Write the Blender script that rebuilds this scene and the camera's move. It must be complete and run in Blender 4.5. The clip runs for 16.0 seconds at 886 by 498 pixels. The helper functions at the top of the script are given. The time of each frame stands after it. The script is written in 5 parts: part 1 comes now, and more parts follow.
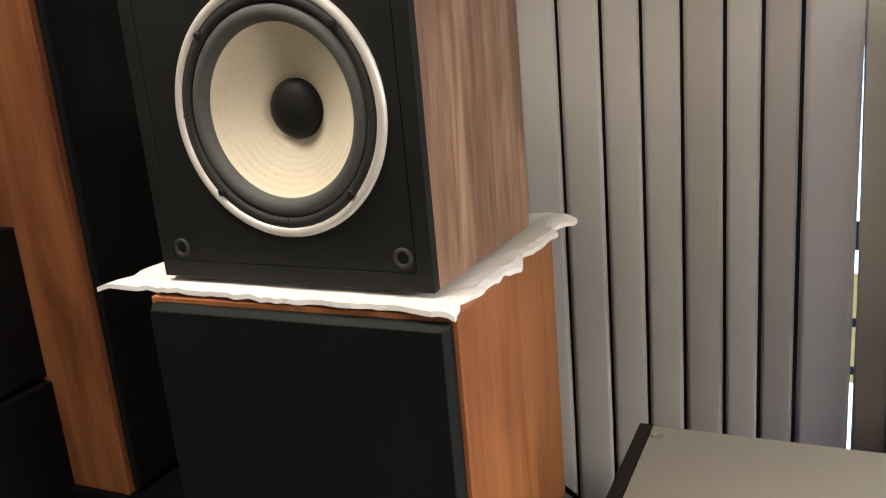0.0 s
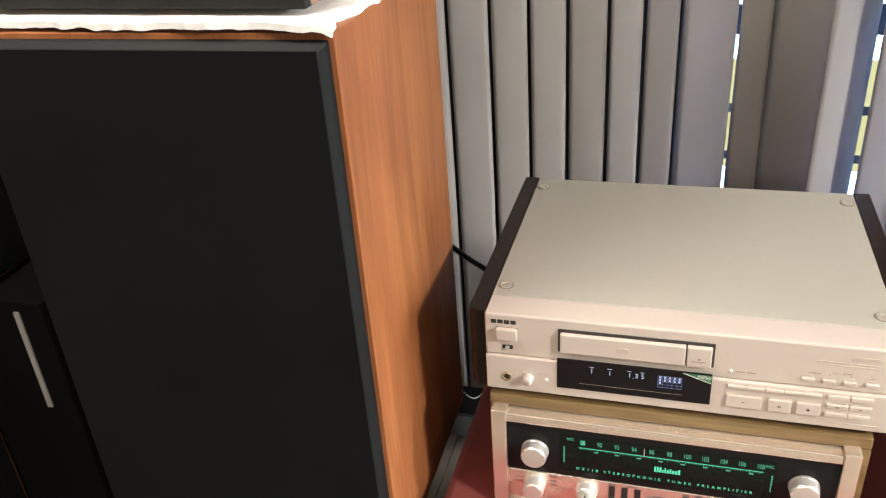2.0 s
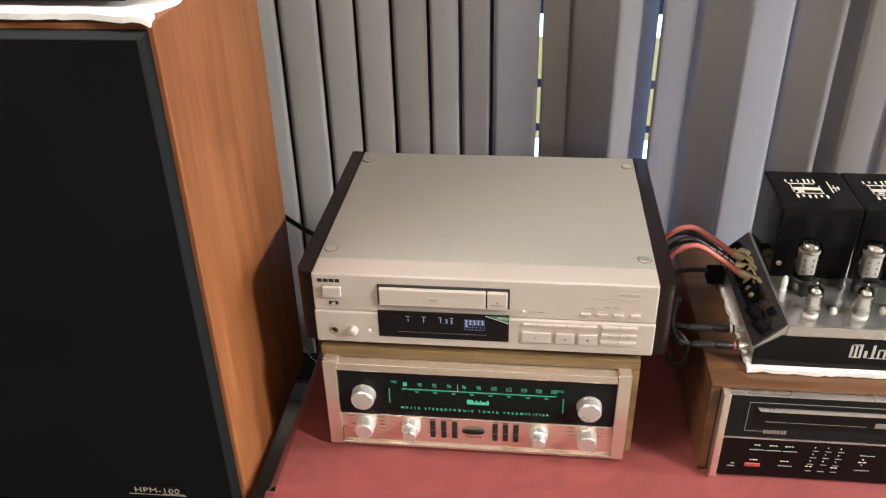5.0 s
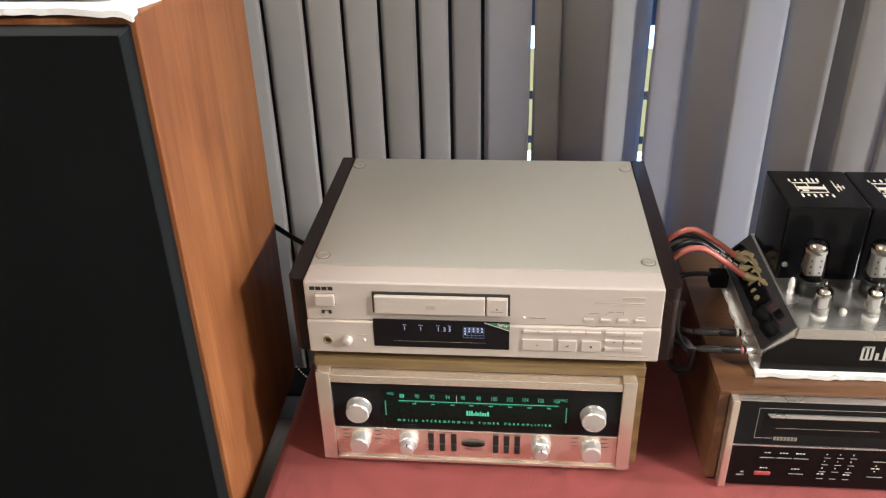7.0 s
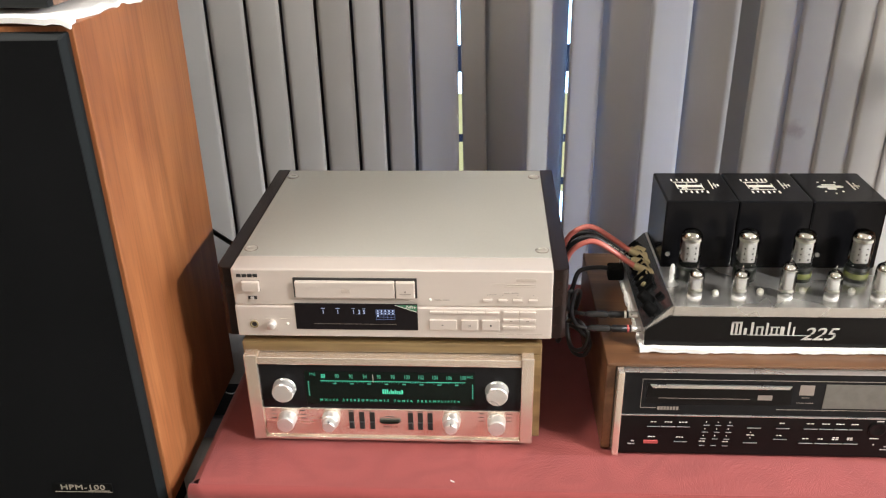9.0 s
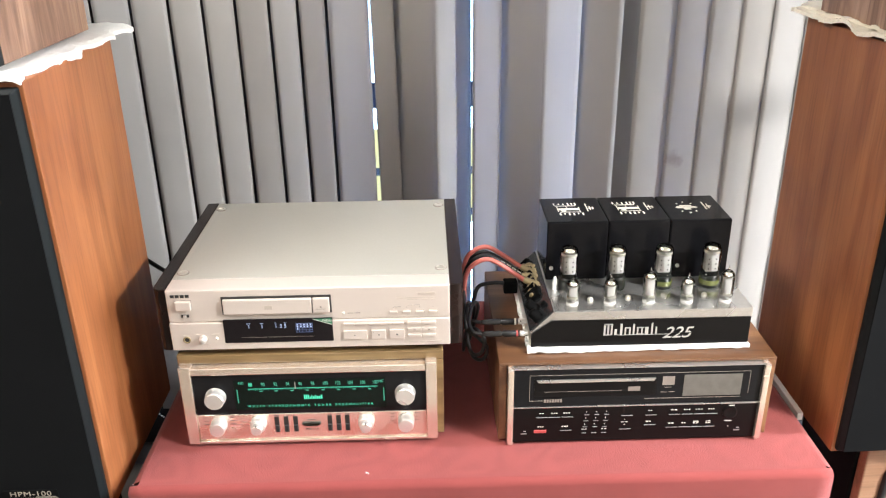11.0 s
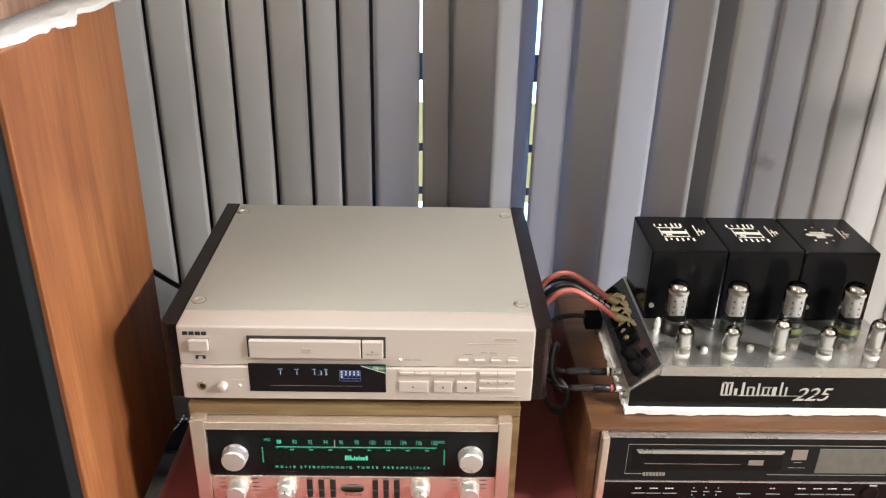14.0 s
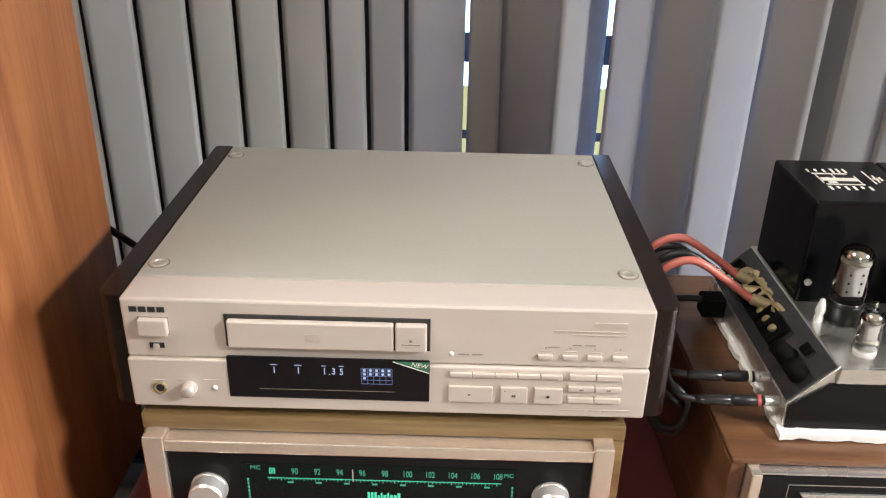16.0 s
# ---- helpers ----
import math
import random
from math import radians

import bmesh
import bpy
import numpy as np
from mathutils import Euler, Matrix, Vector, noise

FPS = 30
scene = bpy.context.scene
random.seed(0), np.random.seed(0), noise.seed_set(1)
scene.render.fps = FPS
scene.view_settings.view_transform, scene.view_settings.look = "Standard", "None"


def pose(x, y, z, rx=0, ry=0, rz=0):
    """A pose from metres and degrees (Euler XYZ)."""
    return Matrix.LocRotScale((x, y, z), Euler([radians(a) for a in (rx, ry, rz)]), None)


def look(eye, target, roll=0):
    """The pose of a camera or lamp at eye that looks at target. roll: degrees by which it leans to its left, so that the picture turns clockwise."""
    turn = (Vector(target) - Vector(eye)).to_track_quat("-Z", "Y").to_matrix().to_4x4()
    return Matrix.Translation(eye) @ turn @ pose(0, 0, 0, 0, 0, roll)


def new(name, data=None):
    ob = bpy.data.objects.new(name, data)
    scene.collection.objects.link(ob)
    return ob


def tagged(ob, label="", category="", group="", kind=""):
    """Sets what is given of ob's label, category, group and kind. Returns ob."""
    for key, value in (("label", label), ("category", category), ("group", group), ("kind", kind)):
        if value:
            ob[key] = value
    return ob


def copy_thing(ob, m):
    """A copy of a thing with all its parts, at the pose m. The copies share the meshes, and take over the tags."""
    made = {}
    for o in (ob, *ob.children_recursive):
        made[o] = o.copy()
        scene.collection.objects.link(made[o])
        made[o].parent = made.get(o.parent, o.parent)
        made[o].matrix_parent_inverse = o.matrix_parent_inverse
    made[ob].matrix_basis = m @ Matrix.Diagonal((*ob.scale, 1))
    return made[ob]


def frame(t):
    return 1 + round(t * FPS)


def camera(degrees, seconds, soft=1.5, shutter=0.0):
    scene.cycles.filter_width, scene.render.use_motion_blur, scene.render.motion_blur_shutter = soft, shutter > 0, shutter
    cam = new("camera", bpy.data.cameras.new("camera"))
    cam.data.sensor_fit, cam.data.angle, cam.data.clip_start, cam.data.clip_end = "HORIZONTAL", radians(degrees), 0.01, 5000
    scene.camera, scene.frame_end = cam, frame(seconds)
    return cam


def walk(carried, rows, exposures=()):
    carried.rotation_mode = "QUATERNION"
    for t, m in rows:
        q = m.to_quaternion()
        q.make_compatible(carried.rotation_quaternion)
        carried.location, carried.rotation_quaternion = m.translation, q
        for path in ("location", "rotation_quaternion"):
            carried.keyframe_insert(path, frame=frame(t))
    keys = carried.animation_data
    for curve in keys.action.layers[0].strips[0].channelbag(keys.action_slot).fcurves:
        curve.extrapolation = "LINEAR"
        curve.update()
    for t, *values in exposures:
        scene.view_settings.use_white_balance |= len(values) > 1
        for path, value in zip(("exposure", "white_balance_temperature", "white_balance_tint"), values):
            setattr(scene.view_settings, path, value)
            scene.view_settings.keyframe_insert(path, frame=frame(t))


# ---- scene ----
cam = camera(56.2, 16.0, soft=1.2)
PATH = [
    (0, (0.021, -0.797, 1.642), (-0.821, 0.941, 1.123), -5.1),
    (0.5, (-0.007, -0.773, 1.619), (-0.779, 0.953, 0.967), -5.2),
    (1, (-0.024, -0.758, 1.594), (-0.719, 0.953, 0.826), -4.8),
    (1.5, (-0.028, -0.751, 1.564), (-0.642, 0.938, 0.686), -4.6),
    (2, (-0.019, -0.754, 1.535), (-0.546, 0.919, 0.574), -4.3),
    (2.5, (0.013, -0.761, 1.521), (-0.424, 0.899, 0.495), -3.9),
    (3, (0.044, -0.782, 1.531), (-0.276, 0.877, 0.462), -2.8),
    (3.5, (0.055, -0.818, 1.564), (-0.183, 0.838, 0.468), -1.6),
    (4, (0.052, -0.852, 1.582), (-0.15, 0.838, 0.532), -0.9),
    (6.5, (0.051, -0.838, 1.552), (-0.141, 0.879, 0.544), -2.0),
    (7, (0.035, -0.827, 1.545), (-0.13, 0.903, 0.556), -1.5),
    (7.5, (0.044, -0.834, 1.531), (-0.129, 0.926, 0.596), -1.3),
    (8, (0.05, -0.833, 1.509), (-0.091, 0.94, 0.595), -0.8),
    (8.5, (0.087, -0.87, 1.502), (-0.044, 0.908, 0.597), -1.0),
    (9, (0.13, -0.961, 1.527), (0.019, 0.831, 0.647), -1.2),
    (9.5, (0.153, -1.058, 1.541), (0.041, 0.765, 0.728), -1.7),
    (10, (0.163, -1.106, 1.58), (0.093, 0.714, 0.755), -1.5),
    (12.5, (0.21, -1.125, 1.576), (0.314, 0.713, 0.794), -0.6),
    (13, (0.199, -1.079, 1.557), (0.266, 0.758, 0.768), -0.1),
    (13.5, (0.164, -0.944, 1.591), (0.189, 0.847, 0.7), 0.6),
    (14, (0.083, -0.844, 1.543), (0.121, 0.952, 0.664), 1.3),
    (14.5, (0.045, -0.761, 1.512), (0.073, 1.034, 0.63), 1.7),
    (15, (0.047, -0.684, 1.481), (0.056, 1.103, 0.582), 2.0),
    (15.5, (0.057, -0.607, 1.421), (0.046, 1.174, 0.511), 1.7),
    (16, (0.049, -0.569, 1.351), (0.031, 1.229, 0.476), 1.2),
]
EXPOSURES = [(0.0, -0.50, 7000, 11), (1.5, 0.24, 6850, 10), (2.2, 0.16, 6700, 10), (3.0, -0.42, 6900, 11), (4.2, -0.14, 6750, 11), (7.0, -0.12, 6450, 10), (9.0, 0.08, 6350, 9), (10.0, 0.37, 6250, 9), (12.5, 0.64, 6050, 8), (13.5, 0.54, 6150, 8), (14.3, -0.16, 6450, 10), (15.2, -0.16, 6400, 10), (16.0, 0.02, 6350, 10)]
OUT_Z = [-0.57, -0.517, -0.465, -0.222, -0.168, 0.10, 0.235, 0.405]
UPR = (1.038, 0.005)
walk(cam, [(t, look(eye, target, roll)) for t, eye, target, roll in PATH], EXPOSURES)

# ---- world, daylight and ceiling lamps ----
world = bpy.data.worlds.new("world")
scene.world = world
world.use_nodes = True
wn = world.node_tree.nodes
sky = wn.new("ShaderNodeTexSky")
sky.sky_type = "NISHITA"
sky.sun_disc = False
sky.sun_elevation = radians(40)
sky.sun_rotation = radians(200)
world.node_tree.links.new(sky.outputs["Color"], wn["Background"].inputs["Color"])
wn["Background"].inputs["Strength"].default_value = 0.10

# first three follow the cast shadows; the last is an added front fill
LAMPS = [(-0.85, -0.42), (4.6, -0.22), (2.5, -1.34), (0.1, -3.7)]
LAMP_POWER = [30, 740, 240, 42]
LAMP_TINT = [(1.0, 0.93, 0.84), (0.87, 0.93, 1.0), (1.0, 0.965, 0.92), (1.0, 0.95, 0.88)]
CEILING = 2.6


# ---- materials ----
def nodes_of(name, rough=0.5, metal=0.0):
    m = bpy.data.materials.new(name)
    m.use_nodes = True
    nt = m.node_tree
    b = nt.nodes["Principled BSDF"]
    b.inputs["Roughness"].default_value = rough
    b.inputs["Metallic"].default_value = metal
    return m, nt, b


def coords(nt, scale=(1, 1, 1)):
    tc = nt.nodes.new("ShaderNodeTexCoord")
    mp = nt.nodes.new("ShaderNodeMapping")
    mp.inputs["Scale"].default_value = scale
    nt.links.new(tc.outputs["Object"], mp.inputs["Vector"])
    return mp.outputs["Vector"]


def noise_tex(nt, vec, scale, detail=4.0, rough=0.55, distortion=0.0):
    n = nt.nodes.new("ShaderNodeTexNoise")
    n.inputs["Scale"].default_value = scale
    n.inputs["Detail"].default_value = detail
    n.inputs["Roughness"].default_value = rough
    n.inputs["Distortion"].default_value = distortion
    nt.links.new(vec, n.inputs["Vector"])
    return n.outputs["Fac"]


def ramp(nt, fac, stops):
    r = nt.nodes.new("ShaderNodeValToRGB")
    e = r.color_ramp.elements
    while len(e) < len(stops):
        e.new(0.5)
    for i, (p, c) in enumerate(stops):
        e[i].position = p
        e[i].color = (*c, 1)
    nt.links.new(fac, r.inputs["Fac"])
    return r.outputs["Color"]


def mix(nt, a, b, fac, mode="MIX"):
    n = nt.nodes.new("ShaderNodeMix")
    n.data_type = "RGBA"
    n.blend_type = mode
    for sock, v in ((n.inputs[0], fac), (n.inputs[6], a), (n.inputs[7], b)):
        if hasattr(v, "is_output"):
            nt.links.new(v, sock)
        elif isinstance(v, tuple):
            sock.default_value = (*v, 1)
        else:
            sock.default_value = v
    return n.outputs[2]


def bump(nt, b, fac, strength, dist=0.001):
    n = nt.nodes.new("ShaderNodeBump")
    n.inputs["Strength"].default_value = strength
    n.inputs["Distance"].default_value = dist
    nt.links.new(fac, n.inputs["Height"])
    nt.links.new(n.outputs["Normal"], b.inputs["Normal"])


def plain(name, color, rough=0.5, metal=0.0, vary=0.12, scale=30.0, relief=0.1, coat=0.0, stretch=(1, 1, 1)):
    """A painted, metal or plastic surface with stains at two scales and a fine relief."""
    m, nt, b = nodes_of(name, rough, metal)
    v = coords(nt, stretch)
    big = noise_tex(nt, v, scale * 0.2, 3)
    fine = noise_tex(nt, v, scale * 6, 5)
    dark = tuple(c * (1 - vary) for c in color)
    lite = tuple(min(1, c * (1 + vary)) for c in color)
    c1 = ramp(nt, big, [(0.3, dark), (0.7, lite)])
    c2 = mix(nt, c1, ramp(nt, fine, [(0.35, dark), (0.65, lite)]), 0.4)
    nt.links.new(c2, b.inputs["Base Color"])
    if relief:
        bump(nt, b, fine, relief, 0.0004)
    rr = nt.nodes.new("ShaderNodeMapRange")
    rr.inputs["To Min"].default_value = max(0.02, rough - 0.06)
    rr.inputs["To Max"].default_value = min(1, rough + 0.08)
    nt.links.new(big, rr.inputs["Value"])
    nt.links.new(rr.outputs["Result"], b.inputs["Roughness"])
    b.inputs["Coat Weight"].default_value = coat
    return m


def wood(name, dark, mid, lite, grain="z", rough=0.4, scale=1.0, coat=0.0):
    """Veneer: long streaks along the grain, cathedral figure and fine pores."""
    m, nt, b = nodes_of(name, rough)
    along = {"x": 0, "y": 1, "z": 2}[grain]
    s1, s2, s3 = [15.0 * scale] * 3, [38.0 * scale] * 3, [260.0 * scale] * 3
    s1[along], s2[along], s3[along] = 1.7 * scale, 2.4 * scale, 10.0 * scale
    figure = noise_tex(nt, coords(nt, s1), 1.0, 3, 0.5, 1.6)
    streak = noise_tex(nt, coords(nt, s2), 1.0, 5, 0.6, 0.4)
    pores = noise_tex(nt, coords(nt, s3), 1.0, 3, 0.6)
    c = ramp(nt, figure, [(0.37, dark), (0.5, mid), (0.62, lite)])
    c = mix(nt, c, ramp(nt, streak, [(0.3, dark), (0.55, mid), (0.75, lite)]), 0.42)
    c = mix(nt, c, ramp(nt, pores, [(0.36, (0.45, 0.42, 0.4)), (0.5, (1, 1, 1))]), 0.30, "MULTIPLY")
    s4 = [5.0 * scale] * 3
    s4[along] = 2.2 * scale
    blotch = noise_tex(nt, coords(nt, s4), 1.0, 4, 0.6, 0.8)
    c = mix(nt, c, ramp(nt, blotch, [(0.32, (0.62, 0.52, 0.46)), (0.52, (1, 1, 1)), (0.72, (1.12, 1.15, 1.15))]), 0.6, "MULTIPLY")
    nt.links.new(c, b.inputs["Base Color"])
    bump(nt, b, pores, 0.15, 0.0004)
    b.inputs["Coat Weight"].default_value = coat
    b.inputs["Coat Roughness"].default_value = 0.25
    return m


def weave(name, color, rough=0.95, cell=900.0, strength=0.4, sheen=0.2, vary=0.15):
    """Cloth: two crossed waves of thread, with faded patches."""
    m, nt, b = nodes_of(name, rough)
    v = coords(nt)
    w = []
    for d in ("X", "Z"):
        t = nt.nodes.new("ShaderNodeTexWave")
        t.bands_direction = d
        t.inputs["Scale"].default_value = cell / 6.283
        t.inputs["Distortion"].default_value = 1.5
        nt.links.new(v, t.inputs["Vector"])
        w.append(t.outputs["Fac"])
    patch = noise_tex(nt, v, 5.0, 4)
    c = ramp(nt, patch, [(0.3, tuple(x * (1 - vary) for x in color)), (0.7, tuple(min(1, x * (1 + vary)) for x in color))])
    k = nt.nodes.new("ShaderNodeMath")
    k.operation = "ADD"
    nt.links.new(w[0], k.inputs[0])
    nt.links.new(w[1], k.inputs[1])
    c = mix(nt, c, ramp(nt, k.outputs[0], [(0.3, (0.75, 0.75, 0.75)), (1.0, (1, 1, 1))]), 0.5, "MULTIPLY")
    nt.links.new(c, b.inputs["Base Color"])
    bump(nt, b, k.outputs[0], strength, 0.0004)
    b.inputs["Sheen Weight"].default_value = sheen
    b.inputs["Sheen Roughness"].default_value = 0.5
    b.inputs["Specular IOR Level"].default_value = 0.04
    return m


def glow(name, color, power):
    m, nt, b = nodes_of(name, 0.5)
    b.inputs["Base Color"].default_value = (0.02, 0.02, 0.02, 1)
    b.inputs["Emission Color"].default_value = (*color, 1)
    b.inputs["Emission Strength"].default_value = power
    return m


def glass(name, tint=(1, 1, 1), rough=0.0, thin=0.9):
    """Clear glass: a mostly clear pane with a gloss that grows at grazing angles."""
    m, nt, b = nodes_of(name, rough)
    nt.nodes.remove(b)
    out = nt.nodes["Material Output"]
    tr = nt.nodes.new("ShaderNodeBsdfTransparent")
    tr.inputs["Color"].default_value = (*tint, 1)
    gl = nt.nodes.new("ShaderNodeBsdfGlossy")
    gl.inputs["Roughness"].default_value = rough
    fr = nt.nodes.new("ShaderNodeFresnel")
    fr.inputs["IOR"].default_value = 1.5
    ms = nt.nodes.new("ShaderNodeMixShader")
    nt.links.new(fr.outputs["Fac"], ms.inputs["Fac"])
    nt.links.new(tr.outputs["BSDF"], ms.inputs[1])
    nt.links.new(gl.outputs["BSDF"], ms.inputs[2])
    nt.links.new(ms.outputs["Shader"], out.inputs["Surface"])
    return m


M_TEAK = wood("teak_veneer", (0.235, 0.078, 0.026), (0.325, 0.117, 0.040), (0.40, 0.160, 0.058), "z", 0.48, 0.85, 0.0)
M_WALNUT = wood("walnut_veneer", (0.15, 0.078, 0.047), (0.33, 0.190, 0.118), (0.48, 0.31, 0.205), "z", 0.42, 1.5)
M_CASE = wood("walnut_case", (0.095, 0.042, 0.019), (0.17, 0.080, 0.036), (0.25, 0.13, 0.062), "x", 0.36, 1.1, 0.2)
M_CASE_SIDE = wood("walnut_case_side", (0.095, 0.042, 0.019), (0.17, 0.080, 0.036), (0.25, 0.13, 0.062), "y", 0.36, 1.1, 0.2)
M_OLIVE = wood("faded_oak_case", (0.15, 0.095, 0.040), (0.235, 0.157, 0.068), (0.30, 0.215, 0.105), "x", 0.4, 1.1, 0.1)
M_ROSE = wood("dark_rosewood", (0.007, 0.0035, 0.003), (0.012, 0.0055, 0.0045), (0.017, 0.008, 0.0065), "y", 0.22, 1.5, 0.1)
M_FLOOR = wood("laminate_plank", (0.115, 0.092, 0.070), (0.175, 0.145, 0.114), (0.24, 0.205, 0.165), "y", 0.42, 0.8)
# teak darkened overall to carry the shadow on the far stack
M_SHADETEAK = wood("shaded_teak_veneer", (0.105, 0.031, 0.012), (0.20, 0.068, 0.027), (0.29, 0.110, 0.044), "z", 0.5, 0.8)
M_STAND = wood("pale_stand_veneer", (0.22, 0.115, 0.065), (0.32, 0.18, 0.105), (0.40, 0.24, 0.15), "x", 0.5, 0.8)
M_GRILLE = weave("black_grille_cloth", (0.0080, 0.0083, 0.0088), 0.95, 5200, 0.2, 0.0)
M_CLOTH = weave("red_tablecloth", (0.235, 0.054, 0.049), 0.9, 4200, 0.25, 0.15, 0.07)
M_BLIND = weave("grey_blind_fabric", (0.510, 0.480, 0.440), 0.85, 1400, 0.15, 0.05, 0.05)
bt = M_BLIND.node_tree
tc_ = bt.nodes.new("ShaderNodeTexCoord")
vd_ = bt.nodes.new("ShaderNodeVectorMath")
vd_.operation = "DISTANCE"
vd_.inputs[1].default_value = (0.466, -0.008, 0.672)
bt.links.new(tc_.outputs["Object"], vd_.inputs[0])
st_ = bt.nodes.new("ShaderNodeMath")
st_.operation = "MULTIPLY_ADD"
bt.links.new(noise_tex(bt, coords(bt), 70.0, 4), st_.inputs[0])
st_.inputs[1].default_value = 0.035
bt.links.new(vd_.outputs["Value"], st_.inputs[2])
pb_ = bt.nodes["Principled BSDF"]
old_ = pb_.inputs["Base Color"].links[0].from_socket
bt.links.new(mix(bt, (0.20, 0.155, 0.10), old_, ramp(bt, st_.outputs[0], [(0.022, (0.35, 0.35, 0.35)), (0.042, (1, 1, 1))])), pb_.inputs["Base Color"])
oi_ = bt.nodes.new("ShaderNodeObjectInfo")
now_ = pb_.inputs["Base Color"].links[0].from_socket
bt.links.new(mix(bt, now_, ramp(bt, oi_.outputs["Random"], [(0.0, (0.80, 0.775, 0.75)), (0.5, (0.98, 0.97, 0.96)), (1.0, (1.06, 1.07, 1.10))]), 1.0, "MULTIPLY"), pb_.inputs["Base Color"])
tl = bt.nodes.new("ShaderNodeBsdfTranslucent")
tl.inputs["Color"].default_value = (0.25, 0.32, 0.48, 1)
mx = bt.nodes.new("ShaderNodeMixShader")
mx.inputs["Fac"].default_value = 0.31
bt.links.new(bt.nodes["Principled BSDF"].outputs["BSDF"], mx.inputs[1])
bt.links.new(tl.outputs["BSDF"], mx.inputs[2])
bt.links.new(mx.outputs["Shader"], bt.nodes["Material Output"].inputs["Surface"])
M_BAFFLE = plain("black_baffle", (0.007, 0.0075, 0.0075), 0.55, 0, 0.2, 60, 0.3)
M_BLACKBACK = plain("black_board", (0.0045, 0.0045, 0.0045), 0.7, 0, 0.2, 40, 0.2)
M_CONE = plain("cream_paper_cone", (0.62, 0.56, 0.44), 0.85, 0, 0.07, 25, 0.4)
M_FOAM = plain("grey_foam_surround", (0.055, 0.058, 0.056), 0.7, 0, 0.15, 60, 0.3)
M_RING = plain("silver_painted_ring", (0.62, 0.60, 0.56), 0.4, 0.3, 0.06, 60, 0.1)
M_GASKET = plain("black_gasket", (0.022, 0.023, 0.023), 0.6, 0, 0.2, 60, 0.2)
M_PAPER = plain("white_paper", (0.80, 0.79, 0.76), 0.9, 0, 0.04, 20, 0.5)
M_BOARD = plain("cream_packing_board", (0.82, 0.76, 0.64), 0.9, 0, 0.10, 25, 0.5)
M_FRONT = plain("champagne_aluminium", (0.615, 0.540, 0.480), 0.36, 0.25, 0.03, 60, 0.05, 0, (1, 6, 8))
M_TOPGREY = plain("satin_grey_enamel", (0.405, 0.390, 0.343), 0.62, 0.1, 0.03, 40, 0.12)
M_SLOT = plain("dark_slot", (0.02, 0.018, 0.016), 0.6, 0, 0.2, 50, 0)
M_PRINT = plain("grey_print", (0.24, 0.20, 0.17), 0.7, 0, 0.1, 80, 0)
M_PRINT_PALE = plain("pale_print", (0.46, 0.39, 0.33), 0.7, 0, 0.1, 80, 0)
M_BLACKINK = plain("black_print", (0.02, 0.02, 0.02), 0.5, 0, 0.1, 80, 0)
M_WHITEINK = plain("white_print", (0.72, 0.70, 0.62), 0.7, 0, 0.1, 80, 0)
M_SILVERINK = plain("silver_print", (0.42, 0.41, 0.40), 0.45, 0.3, 0.1, 80, 0)
M_REDINK = plain("red_key", (0.40, 0.07, 0.065), 0.5, 0, 0.1, 80, 0)
M_DISPLAY = plain("black_display_glass", (0.010, 0.008, 0.009), 0.08, 0, 0.2, 20, 0)
M_GREENTAG = plain("green_sticker", (0.03, 0.14, 0.07), 0.5, 0, 0.1, 60, 0)
M_COPPER = plain("gold_anodised_panel", (0.92, 0.805, 0.69), 0.24, 0.82, 0.04, 60, 0.03, 0, (1, 6, 6))
M_CHROME = plain("brushed_silver_knob", (0.78, 0.75, 0.71), 0.28, 0.7, 0.05, 90, 0.1)
M_BLACKGLASS = plain("black_glass_panel", (0.010, 0.010, 0.011), 0.12, 0, 0.2, 15, 0)
M_DIAL = plain("dark_green_dial", (0.005, 0.009, 0.007), 0.15, 0, 0.25, 15, 0)
M_BLACKPANEL = plain("black_front_panel", (0.006, 0.0055, 0.0055), 0.3, 0, 0.2, 40, 0.05)
for m_ in (M_DIAL, M_BLACKPANEL, M_BLACKGLASS, M_DISPLAY):
    m_.node_tree.nodes["Principled BSDF"].inputs["Specular IOR Level"].default_value = 0.18
M_GREYWINDOW = plain("grey_display_window", (0.13, 0.12, 0.105), 0.18, 0, 0.15, 15, 0)
M_ENAMEL = plain("black_transformer_enamel", (0.006, 0.006, 0.007), 0.13, 0, 0.25, 12, 0.04)
M_ENAMEL.node_tree.nodes["Principled BSDF"].inputs["Specular IOR Level"].default_value = 0.16
M_STEEL = plain("stainless_chassis", (0.74, 0.73, 0.71), 0.27, 0.9, 0.10, 25, 0.05)
M_FLANK = plain("smoked_flank_plate", (0.10, 0.105, 0.11), 0.16, 0.75, 0.3, 40, 0.05)
M_BASE = plain("tube_socket_plastic", (0.007, 0.009, 0.006), 0.28, 0, 0.2, 60, 0.1)
M_OLIVEBAND = plain("olive_print", (0.075, 0.085, 0.018), 0.4, 0, 0.6, 90, 0.1)
M_PLATE = plain("grey_tube_plate", (0.60, 0.59, 0.57), 0.45, 0.15, 0.1, 90, 0.1)
M_GETTER = plain("silver_getter", (0.84, 0.81, 0.76), 0.09, 1.0, 0.1, 60, 0)
M_GLASS = glass("clear_tube_glass", (0.97, 0.97, 0.96), 0.02)
M_PANE = glass("window_glass", (0.93, 0.96, 0.95), 0.0)
M_SLEEVE = plain("smoky_plug_sleeve", (0.026, 0.025, 0.025), 0.16, 0.1, 0.1, 60, 0.05)
